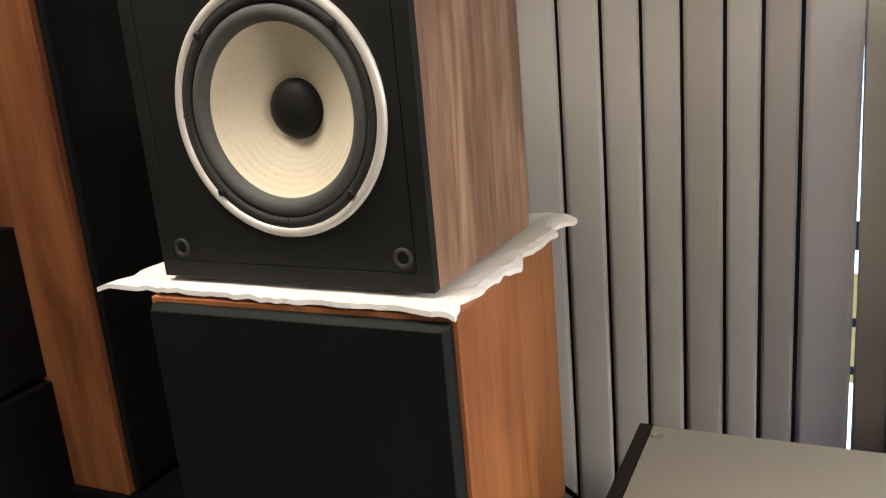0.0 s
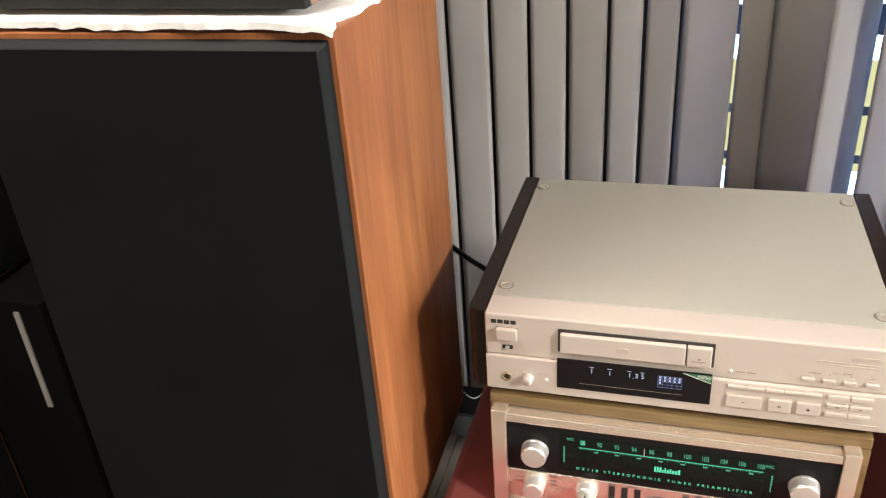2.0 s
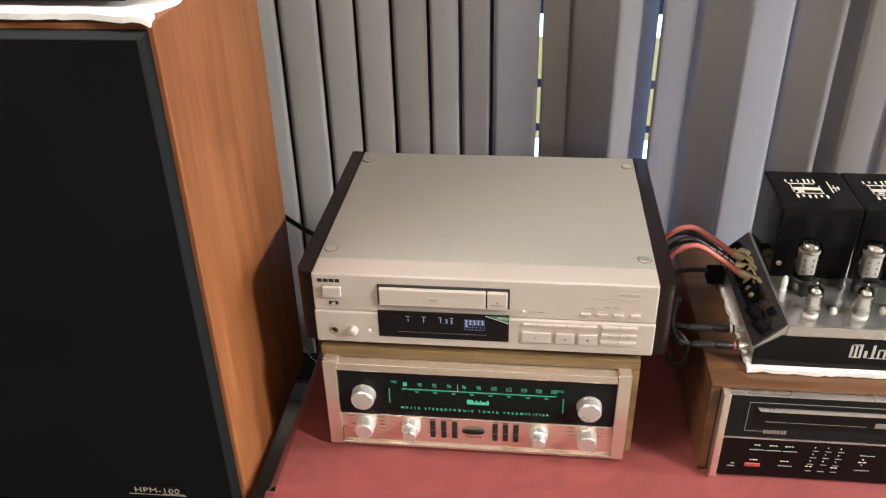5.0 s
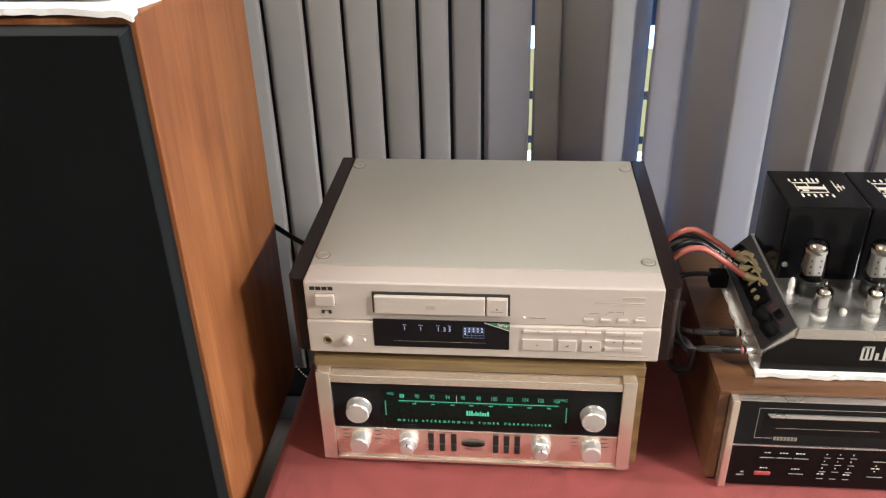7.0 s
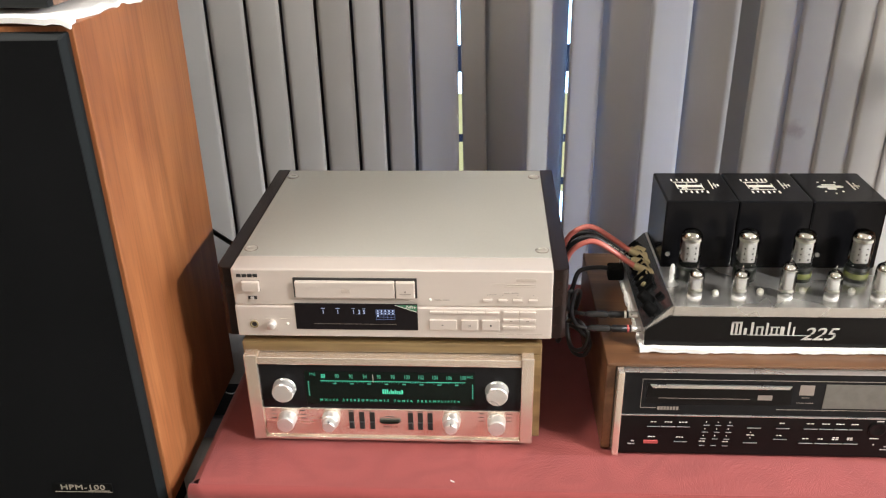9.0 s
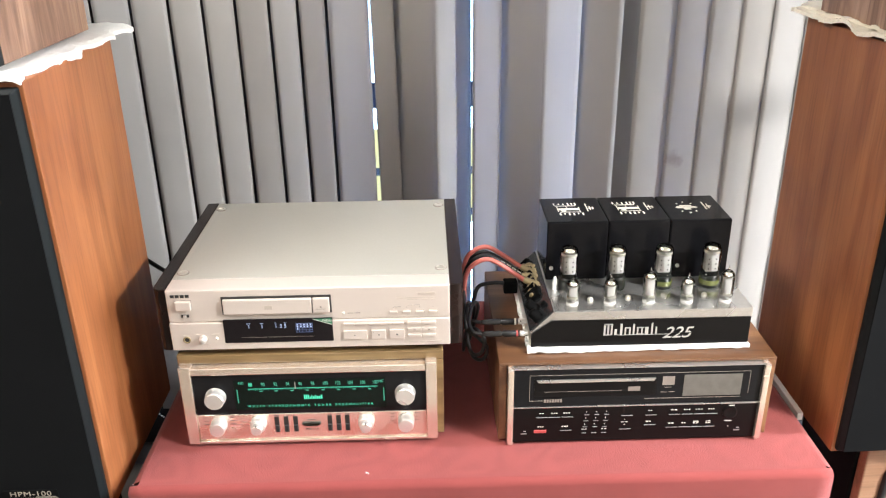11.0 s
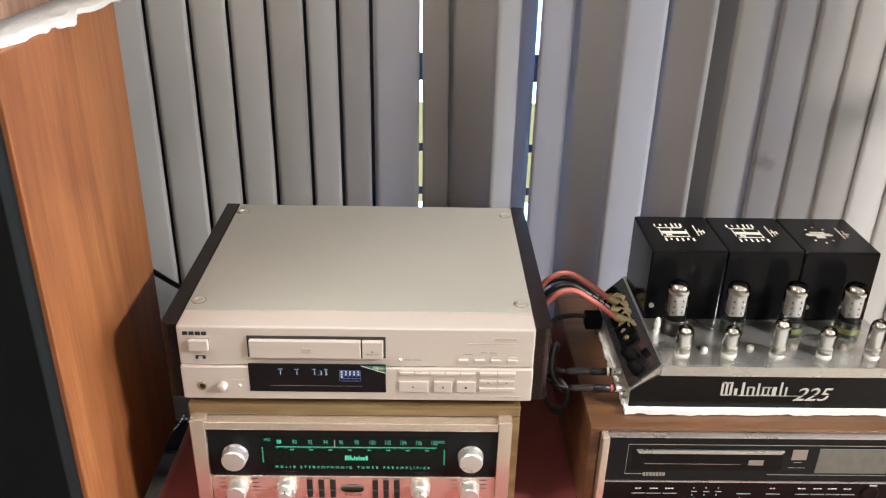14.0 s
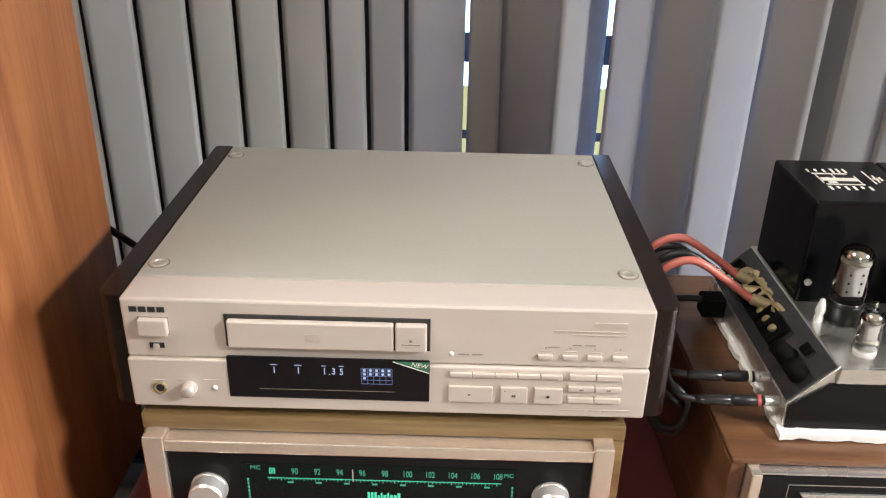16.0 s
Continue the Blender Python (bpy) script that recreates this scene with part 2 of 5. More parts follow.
M_BADGE = plain("worn_silver_gilt_badge", (0.52, 0.46, 0.38), 0.35, 0.5, 0.15, 90, 0.05)
M_REDCABLE = plain("red_cable_rubber", (0.52, 0.145, 0.115), 0.35, 0, 0.08, 50, 0.05)
M_BLACKCABLE = plain("black_cable_rubber", (0.008, 0.008, 0.009), 0.4, 0, 0.2, 50, 0.05)
M_BRASS = plain("gold_cable_end", (0.33, 0.26, 0.14), 0.5, 0.45, 0.2, 120, 0.4)
M_WALL = plain("warm_wall_paint", (0.22, 0.205, 0.18), 0.8, 0, 0.04, 4, 0.2)
for m_, v_ in ((M_BASE, 0.25), (M_BLACKBACK, 0.06), (M_ROSE, 0.25), (M_BAFFLE, 0.25), (M_GASKET, 0.3)):
    m_.node_tree.nodes["Principled BSDF"].inputs["Specular IOR Level"].default_value = v_
# near-black puts the shade behind the blind into the wall's colour
M_SHADEWALL = plain("shade_coloured_wall", (0.018, 0.019, 0.024), 0.8, 0, 0.1, 4, 0.2)
M_SCREW = plain("dull_silver_screw", (0.55, 0.52, 0.46), 0.35, 0.6, 0.05, 80, 0.05)
M_SLATE = plain("slate_grille_frame", (0.0045, 0.0065, 0.0072), 0.6, 0, 0.2, 60, 0.3)
M_SLATE.node_tree.nodes["Principled BSDF"].inputs["Specular IOR Level"].default_value = 0.2
M_CEIL = plain("white_ceiling_paint", (0.78, 0.77, 0.74), 0.9, 0, 0.03, 4, 0.2)
M_ALU = plain("grey_window_frame", (0.32, 0.35, 0.40), 0.4, 0.6, 0.08, 30, 0.05)
M_BEAD = plain("white_plastic_bead", (0.75, 0.74, 0.72), 0.4, 0, 0.05, 60, 0)
M_DARKWOOD = plain("table_edge_wood", (0.12, 0.09, 0.07), 0.5, 0, 0.2, 20, 0.2)
M_LIGHT = glow("lamp_diffuser", (1.0, 0.93, 0.84), 4.0)
M_GREEN = glow("green_dial_light", (0.10, 0.85, 0.50), 0.9)
M_GREEN_DIM = glow("green_dial_dim", (0.10, 0.72, 0.45), 0.55)
M_VFD = glow("pale_blue_display_light", (0.62, 0.72, 1.0), 0.85)
M_VFD_DIM = glow("blue_display_grid", (0.30, 0.40, 0.85), 0.35)
M_NEEDLE = glow("dial_needle", (1.0, 0.75, 0.62), 0.6)
M_OUT_YELLOW = glow("self_lit_yellow_wall", (0.85, 0.80, 0.42), 0.95)
M_OUT_NAVY = glow("self_lit_navy_rail", (0.03, 0.05, 0.14), 0.5)
# strong blue glow put in as daylight, to tint the slats from behind
M_OUT_DAYLIGHT = glow("daylight_glow", (0.40, 0.62, 1.0), 10.0)


# ---- mesh helpers ----
def thing(name, at, label, category, group="", kind="", turn=0.0):
    e = new(name)
    e.empty_display_size = 0.05
    e.matrix_basis = pose(*at, 0, 0, turn)
    return tagged(e, label, category, group, kind)


def part(name, bm, material, parent=None, label="", smooth=False):
    me = bpy.data.meshes.new(name)
    bm.normal_update()
    bm.to_mesh(me)
    bm.free()
    me.materials.append(material)
    if smooth:
        for p in me.polygons:
            p.use_smooth = True
    ob = new(name, me)
    ob.parent = parent
    if label:
        ob["label"] = label
    if name in ("small_print", "dial_scale", "dial_small_figures", "dial_edge_print", "diagram", "maker_mark", "model_print", "corner_print", "track_grid", "figure_bars", "key_mark", "stray_strands", "panel_outline", "bead_chain", "plate_holes"):
        ob["kind"] = "stuff"
    return ob


def structure(name, bm, material, label, category):
    return tagged(part(name, bm, material), label, category, kind="structure")


def box(x0, x1, y0, y1, z0, z1, bevel=0.0, seg=2, bm=None):
    b = bmesh.new()
    bmesh.ops.create_cube(b, size=1.0)
    for v in b.verts:
        v.co = Vector((x0 + (v.co.x + 0.5) * (x1 - x0), y0 + (v.co.y + 0.5) * (y1 - y0), z0 + (v.co.z + 0.5) * (z1 - z0)))
    if bevel:
        bmesh.ops.bevel(b, geom=b.edges[:], offset=bevel, segments=seg, profile=0.5, affect="EDGES")
    return b if bm is None else join(bm, b)


def join(bm, other):
    me = bpy.data.meshes.new("tmp")
    other.to_mesh(me)
    other.free()
    bm.from_mesh(me)
    bpy.data.meshes.remove(me)
    return bm


def prism(points, y0, y1, bevel=0.0, axis="y"):
    """An outline in x and z, pushed along y (or an outline in x and y, pushed along z)."""
    b = bmesh.new()
    if axis == "y":
        vs = [b.verts.new((x, y0, z)) for x, z in points]
    else:
        vs = [b.verts.new((x, z, y0)) for x, z in points]
    f = b.faces.new(vs)
    r = bmesh.ops.extrude_face_region(b, geom=[f])
    step = Vector((0, y1 - y0, 0)) if axis == "y" else Vector((0, 0, y1 - y0))
    for v in r["geom"]:
        if isinstance(v, bmesh.types.BMVert):
            v.co += step
    bmesh.ops.recalc_face_normals(b, faces=b.faces[:])
    if bevel:
        bmesh.ops.bevel(b, geom=b.edges[:], offset=bevel, segments=2, profile=0.5, affect="EDGES")
    return b


def lathe(profile, at=(0, 0, 0), axis="z", seg=32, bm=None):
    """A turned form from (radius, height) pairs about the axis: z up, -y out of a front, or x."""
    b = bmesh.new()
    rings = []
    for r, h in profile:
        if r < 1e-6:
            rings.append([b.verts.new((0, 0, h))])
        else:
            rings.append([b.verts.new((r * math.cos(k * math.tau / seg), r * math.sin(k * math.tau / seg), h)) for k in range(seg)])
    for a, c in zip(rings, rings[1:]):
        for k in range(seg):
            q = [a[k % len(a)], a[(k + 1) % len(a)], c[(k + 1) % len(c)], c[k % len(c)]]
            q = list(dict.fromkeys(q))
            if len(q) > 2:
                b.faces.new(q)
    if axis == "-y":
        bmesh.ops.rotate(b, verts=b.verts[:], matrix=Matrix.Rotation(math.pi / 2, 3, "X"))
    elif axis == "x":
        bmesh.ops.rotate(b, verts=b.verts[:], matrix=Matrix.Rotation(math.pi / 2, 3, "Y"))
    bmesh.ops.translate(b, verts=b.verts[:], vec=at)
    bmesh.ops.recalc_face_normals(b, faces=b.faces[:])
    return b if bm is None else join(bm, b)


def smooth_path(points, n=10):
    """A smooth line through the points."""
    p = [Vector(q) for q in points]
    p = [p[0] * 2 - p[1]] + p + [p[-1] * 2 - p[-2]]
    out = []
    for i in range(1, len(p) - 2):
        for k in range(n):
            t = k / n
            out.append(0.5 * (2 * p[i] + (p[i + 1] - p[i - 1]) * t + (2 * p[i - 1] - 5 * p[i] + 4 * p[i + 1] - p[i + 2]) * t * t
                              + (3 * p[i] - p[i - 1] - 3 * p[i + 1] + p[i + 2]) * t ** 3))
    return out + [p[-2]]


def tube(points, radius, seg=10, n=10, bm=None):
    b = bmesh.new()
    line = smooth_path(points, n)
    prev = None
    side = Vector((0, 0, 1))
    for i, c in enumerate(line):
        d = (line[min(i + 1, len(line) - 1)] - line[max(i - 1, 0)]).normalized()
        u = (side - d * side.dot(d))
        u = u.normalized() if u.length > 1e-4 else d.orthogonal().normalized()
        side = u
        w = d.cross(u)
        ring = [b.verts.new(c + (u * math.cos(k * math.tau / seg) + w * math.sin(k * math.tau / seg)) * radius) for k in range(seg)]
        if prev:
            for k in range(seg):
                b.faces.new((prev[k], prev[(k + 1) % seg], ring[(k + 1) % seg], ring[k]))
        else:
            b.faces.new(ring[::-1])
        prev = ring
    b.faces.new(prev)
    bmesh.ops.recalc_face_normals(b, faces=b.faces[:])
    return b if bm is None else join(bm, b)


def lettering(name, words, height, at, material, parent, rot=(90, 0, 0), align="CENTER", deep=0.0004, spacing=1.0, squash=1.0, shear=0.0, label=""):
    cu = bpy.data.curves.new("tmp_text", "FONT")
    cu.body = words
    cu.size = height / 0.7
    cu.extrude = deep
    cu.align_x = align
    cu.align_y = "CENTER"
    cu.space_character = spacing
    cu.shear = shear
    tmp = new("tmp_text", cu)
    dg = bpy.context.evaluated_depsgraph_get()
    me = bpy.data.meshes.new_from_object(tmp.evaluated_get(dg))
    bpy.data.objects.remove(tmp)
    bpy.data.curves.remove(cu)
    me.materials.clear()
    me.materials.append(material)
    me.transform(pose(*at, *rot) @ Matrix.Diagonal((squash, 1, 1, 1)))
    ob = new(name, me)
    ob.parent = parent
    if label:
        ob["label"] = label
    return ob


def bars(spec, y, bm=None, deep=0.0006):
    """Thin bars on a front: (x0, x1, z0, z1) each, standing a little proud of y."""
    b = bm or bmesh.new()
    for x0, x1, z0, z1 in spec:
        join(b, box(x0, x1, y - deep, y + 0.0002, z0, z1))
    return b


# ---- the room ----
X0, X1, Y0, YW = -4.6, 5.6, -5.0, 0.92
structure("floor", box(X0, X1, Y0, YW + 0.2, -0.12, -0.012), M_DARKWOOD, "grey-brown laminate planks over dark screed", "floor")
structure("ceiling", box(X0, X1, Y0, YW + 0.2, CEILING, CEILING + 0.12), M_CEIL, "white painted flat ceiling", "ceiling")
structure("wall_west", box(X0 - 0.15, X0, Y0, YW + 0.2, -0.12, CEILING), M_WALL, "cream painted side wall", "wall")
structure("wall_east", box(X1, X1 + 0.15, Y0, YW + 0.2, -0.12, CEILING), M_WALL, "cream painted side wall", "wall")
structure("wall_south", box(X0 - 0.15, X1 + 0.15, Y0 - 0.15, Y0, -0.12, CEILING), M_WALL, "cream painted wall behind the visitor", "wall")
# right end narrowed so that daylight misses the outer slats
WX0, WX1, WZ1 = -0.03, 0.80, 2.25
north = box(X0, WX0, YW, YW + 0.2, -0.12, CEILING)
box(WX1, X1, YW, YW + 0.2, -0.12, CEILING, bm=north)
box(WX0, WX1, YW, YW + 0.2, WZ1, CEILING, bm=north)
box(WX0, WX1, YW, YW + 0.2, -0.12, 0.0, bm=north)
structure("baseboard", box(X0, WX0 - 0.01, YW - 0.014, YW, 0.0, 0.07, 0.002), M_ALU, "grey baseboard below the blind", "baseboard")
structure("wall_north", north, M_SHADEWALL, "wall coloured dark for shade, with a wide glazed opening", "wall")

win = thing("window_1", (0, YW + 0.06, 0.0), "wide glazed opening with grey metal frame behind the blind", "window", kind="structure")
for x0, x1, z0, z1 in ((WX0, WX1, 0.0, 0.07), (WX0, WX1, WZ1 - 0.06, WZ1), (WX0, WX0 + 0.06, 0.07, WZ1 - 0.06), (WX1 - 0.06, WX1, 0.07, WZ1 - 0.06)):
    part("window_frame", box(x0, x1, -0.025, 0.025, z0, z1, 0.003), M_ALU, win)
p = part("pane", box(WX0 + 0.061, WX1 - 0.061, -0.003, 0.003, 0.071, WZ1 - 0.061), M_PANE, win)
p.visible_shadow = False

# far outside: a yellow wall with navy rails, distance above and below, all self-lit to stand for daylight
YB = 4.2
out = thing("backdrop", (0.5, YB, 0), "self-lit yellow wall with navy rails outside the window", "backdrop", kind="structure")
BANDS = [(-6.0, OUT_Z[0], M_OUT_DAYLIGHT), (OUT_Z[0], OUT_Z[1], M_OUT_YELLOW), (OUT_Z[1], OUT_Z[2], M_OUT_NAVY), (OUT_Z[2], OUT_Z[3], M_OUT_YELLOW),
         (OUT_Z[3], OUT_Z[4], M_OUT_NAVY), (OUT_Z[4], OUT_Z[5], M_OUT_YELLOW), (OUT_Z[5], OUT_Z[6], M_OUT_DAYLIGHT), (OUT_Z[6], OUT_Z[7], M_OUT_NAVY), (OUT_Z[7], 2.6, M_OUT_DAYLIGHT)]
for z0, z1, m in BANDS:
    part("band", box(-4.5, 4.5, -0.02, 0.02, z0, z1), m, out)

for (lx, ly), power, tint in zip(LAMPS, LAMP_POWER, LAMP_TINT):
    fit_ = thing("ceiling_light", (lx, ly, CEILING), "square white ceiling light panel assumed out of view", "ceiling light", group="ceiling lights")
    fr = box(-0.31, 0.31, -0.31, -0.29, -0.035, 0.0, 0.002)
    for a in ((-0.31, 0.31, 0.29, 0.31), (-0.31, -0.29, -0.29, 0.29), (0.29, 0.31, -0.29, 0.29)):
        box(*a, -0.035, 0.0, 0.002, bm=fr)
    part("frame", fr, M_CEIL, fit_)
    part("diffuser", box(-0.288, 0.288, -0.288, 0.288, -0.02, -0.004), M_LIGHT, fit_)
    la = bpy.data.lights.new("ceiling_lamp", "AREA")
    la.shape, la.size, la.energy, la.color = "SQUARE", 0.5, power, tint
    lo = new("ceiling_lamp", la)
    lo.matrix_basis = pose(lx, ly, CEILING - 0.045)


# ---- vertical blind ----
blind = thing("vertical_blind", (0.3, 0.75, 0.30), "grey fabric vertical blind, slats closed unevenly", "blind")


def slat(xa, ya, xb, yb, z0=0.005, z1=1.9, lean=0.0):
    """One hanging slat from its left edge to its right edge, bowed a little forward."""
    b = bmesh.new()
    n, rows = 8, 12
    front, back = [], []
    d = Vector((xb - xa, yb - ya, 0))
    nrm = Vector((d.y, -d.x, 0)).normalized()
    for grid, off in ((front, 0.0), (back, 0.0011)):
        for j in range(rows + 1):
            z = z0 + (z1 - z0) * j / rows
            row = []
            for i in range(n + 1):
                u = i / n
                p = Vector((xa, ya, 0)) + d * u + nrm * (0.0016 * (1 - (2 * u - 1) ** 2) - off)
                p.x += lean * (z - 0.9)
                p += nrm * 0.0012 * noise.noise(Vector((xa * 9, u * 1.5, z * 3)))
                row.append(b.verts.new((p.x - 0.3, p.y - 0.75, z)))
            grid.append(row)
    for j in range(rows):
        for i in range(n):
            b.faces.new((front[j][i], front[j][i + 1], front[j + 1][i + 1], front[j + 1][i]))
            b.faces.new((back[j][i], back[j + 1][i], back[j + 1][i + 1], back[j][i + 1]))
        for i in (0, n):
            b.faces.new((front[j][i], front[j + 1][i], back[j + 1][i], back[j][i]))
    for j in (0, rows):
        for i in range(n):
            b.faces.new((front[j][i], front[j][i + 1], back[j][i + 1], back[j][i]))
    bmesh.ops.recalc_face_normals(b, faces=b.faces[:])
    return part("slat", b, M_BLIND, blind, smooth=True)


EDGES = [-1.21, -1.125, -1.04, -0.955, -0.87, -0.785, -0.70, -0.615, -0.533, -0.448, -0.366, -0.293, -0.222, -0.149, -0.087, -0.025]
for k, xa in enumerate(EDGES):
    xb = EDGES[k + 1] - 0.0068 if k < len(EDGES) - 1 else 0.0635
    slat(xa, 0.745, xb, 0.7475)
slat(0.0685, 0.752, 0.1195, 0.757, lean=-0.013)
slat(0.1130, 0.784, 0.2085, 0.717)
slat(0.2065, 0.711, 0.2885, 0.774)
slat(0.2905, 0.736, 0.3560, 0.757)
slat(0.3470, 0.782, 0.4600, 0.746)
slat(0.4470, 0.732, 0.5330, 0.760)
slat(0.5270, 0.778, 0.6220, 0.742)
slat(0.6120, 0.782, 0.6860, 0.772)
slat(0.6600, 0.743, 0.7480, 0.749)
# extra unseen slats, added behind to keep daylight from glowing through
slat(0.0710, 0.797, 0.1550, 0.800)
slat(0.1500, 0.806, 0.2320, 0.803)
slat(0.3700, 0.800, 0.4550, 0.797)
slat(0.5400, 0.799, 0.6250, 0.796)
slat(0.6150, 0.806, 0.7000, 0.803)
for xa in (0.742, 0.816, 0.886, 0.957, 1.03, 1.104, 1.178, 1.252, 1.326, 1.40, 1.474, 1.548):
    slat(xa, 0.7435, xa + 0.080, 0.7470)
part("headrail", box(-1.6, 1.35, -0.03, 0.03, 1.9, 1.96, 0.003), M_ALU, blind)
for k in range(18):
    xa = -1.2 + 0.08 * k - 0.3
    b = bmesh.new()
    for j in range(17):
        u = j / 16
        bmesh.ops.create_icosphere(b, subdivisions=1, radius=0.0022, matrix=Matrix.Translation((xa + 0.08 * u, -0.02, 0.03 - 0.045 * math.sin(math.pi * u))))
    part("bead_chain", b, M_BEAD, blind, "white bead chain")


# ---- table and cloth ----
TZ = 0.745
table = thing("table", (0.26, 0.18, 0.0), "plain wooden trestle table under a red cloth", "table")
part("tabletop", box(-0.515, 0.52, -0.275, 0.30, TZ - 0.035, TZ - 0.004, 0.003), M_DARKWOOD, table)
part("edge_strip", box(0.5435, 0.5535, -0.142, 0.155, TZ - 0.012, TZ + 0.0025, 0.0012), M_BEAD, table, "white plastic strip along the table edge")
part("strip_joint", box(0.5433, 0.5537, -0.118, -0.116, TZ - 0.011, TZ + 0.0028), M_CHROME, table)
for sx in (-0.47, 0.475):
    for sy in (-0.23, 0.255):
        part("leg", box(sx - 0.022, sx + 0.022, sy - 0.022, sy + 0.022, 0.0, TZ - 0.035, 0.003), M_DARKWOOD, table)


def cloth_mesh():
    """A cloth that lies flat on the tabletop and hangs over its edges in soft folds."""
    x0, x1, y0, y1, r = -0.278, 0.803, -0.114, 0.486, 0.012
    b = bmesh.new()
    ring0 = []
    n = 150
    peri = 2 * (x1 - x0 + y1 - y0)
    for k in range(n):
        s = k / n * peri
        for (ax, ay, bx, by) in ((x0, y0, x1, y0), (x1, y0, x1, y1), (x1, y1, x0, y1), (x0, y1, x0, y0)):
            L = abs(bx - ax) + abs(by - ay)
            if s <= L:
                ring0.append((ax + (bx - ax) * s / L, ay + (by - ay) * s / L, (by - ay) / L, -(bx - ax) / L, s))
                break
            s -= L
    levels = [(-r, 0.0), (-r * 0.5, -r * 0.12), (-r * 0.1, -r * 0.5), (0.0, -r)] + [(0.0, -0.02 - 0.04 * j) for j in range(1, 17)]
    rings = []
    for inset, dz in levels:
        ring = []
        for k, (x, y, nx, ny, s) in enumerate(ring0):
            hang = max(0.0, -dz - 0.02)
            fold = 0.020 * hang * 1.6 * math.sin(k * 0.9 + 1.3 * math.sin(k * 0.21)) + 0.03 * hang
            if abs(nx) > 0.5:
                fold = -0.10 * hang + 0.3 * fold
            if abs(dz) < 1e-6:
                fold = 0
            ring.append(b.verts.new((x + nx * (inset + fold), y + ny * (inset + fold), TZ + dz)))
        rings.append(ring)
    for a, c in zip(rings, rings[1:]):
        for k in range(n):
            b.faces.new((a[k], a[(k + 1) % n], c[(k + 1) % n], c[k]))
    cols, rows = 54, 30
    g = [[b.verts.new((x0 + r + (x1 - x0 - 2 * r) * i / cols, y0 + r + (y1 - y0 - 2 * r) * j / rows,
                       TZ + (0.0 if i in (0, cols) or j in (0, rows) else 0.0012 * noise.noise(Vector((i * 0.21, j * 0.23, 3.0)))))) for i in range(cols + 1)] for j in range(rows + 1)]
    for j in range(rows):
        for i in range(cols):
            b.faces.new((g[j][i], g[j][i + 1], g[j + 1][i + 1], g[j + 1][i]))
    bmesh.ops.recalc_face_normals(b, faces=b.faces[:])
    for v in b.verts:
        v.co -= Vector((0.26, 0.18, TZ))
    return b


cloth = part("tablecloth", cloth_mesh(), M_CLOTH, smooth=True)
cloth.matrix_basis = pose(0.26, 0.18, TZ)
tagged(cloth, "plain red cloth draped over the table", "tablecloth")


# ---- loudspeakers ----
def tower_speaker(at, turn, label):
    """A large veneered box with a chamfered black grille; its base at the front's middle."""
    W, D, H = 0.200, 0.324, 0.662
    s = thing("loudspeaker", at, label, "loudspeaker", group="large loudspeakers", turn=turn)
    t = 0.018
    part("side_panel", box(-W, -W + t, 0, D, 0, H, 0.0015), M_TEAK, s)
    part("side_panel", box(W - t, W, 0, D, 0, H, 0.0015), M_TEAK, s)
    part("top_panel", box(-W + t, W - t, 0.0005, D, H - t, H - 0.0003, 0.001), M_TEAK, s)
    part("bottom_panel", box(-W + t, W - t, 0.0005, D, 0.0003, t, 0.001), M_TEAK, s)
    part("back_panel", box(-W + t, W - t, D - t, D - 0.002, t, H - t), M_BLACKBACK, s, "black back board")
    part("baffle", box(-W + t, W - t, 0.012, 0.03, t, H - t), M_BAFFLE, s, "black baffle")
    g = bmesh.new()
    e, c, p = 0.006, 0.006, 0.017
    lo = [g.verts.new(v) for v in ((-W + e, 0.012, e), (W - e, 0.012, e), (W - e, 0.012, H - e), (-W + e, 0.012, H - e))]
    mid = [g.verts.new(v) for v in ((-W + e, -p * 0.35, e), (W - e, -p * 0.35, e), (W - e, -p * 0.35, H - e), (-W + e, -p * 0.35, H - e))]
    hi = [g.verts.new(v) for v in ((-W + e + c, -p, e + c), (W - e - c, -p, e + c), (W - e - c, -p, H - e - c), (-W + e + c, -p, H - e - c))]
    for a, b2 in ((lo, mid), (mid, hi)):
        for k in range(4):
            g.faces.new((a[k], a[(k + 1) % 4], b2[(k + 1) % 4], b2[k]))
    g.faces.new(hi)
    g.faces.new(lo[::-1])
    bmesh.ops.bevel(g, geom=g.edges[:], offset=0.002, segments=2, profile=0.5, affect="EDGES")
    bmesh.ops.recalc_face_normals(g, faces=g.faces[:])
    grille = part("grille", g, M_SLATE, s, "slate chamfered grille frame")
    part("grille_cloth", box(-W + e + c - 0.0005, W - e - c + 0.0005, -p - 0.0008, -p + 0.004, e + c - 0.0005, H - e - c + 0.0005, 0.0006), M_GRILLE, grille, "black grille cloth")
    badge = part("badge", box(0.046, 0.128, -p - 0.0025, -p - 0.0005, 0.034, 0.050, 0.0005), M_BLACKBACK, grille, "small black badge")
    lettering("badge_lettering", "HPM-100", 0.0085, (0.087, -p - 0.0028, 0.0435), M_BADGE, badge, spacing=1.1, squash=1.25)
    part("badge_line", bars([(0.047, 0.127, 0.0355, 0.0361), (0.094, 0.124, 0.0372, 0.0382)], -p - 0.0025), M_BADGE, badge)
    return s


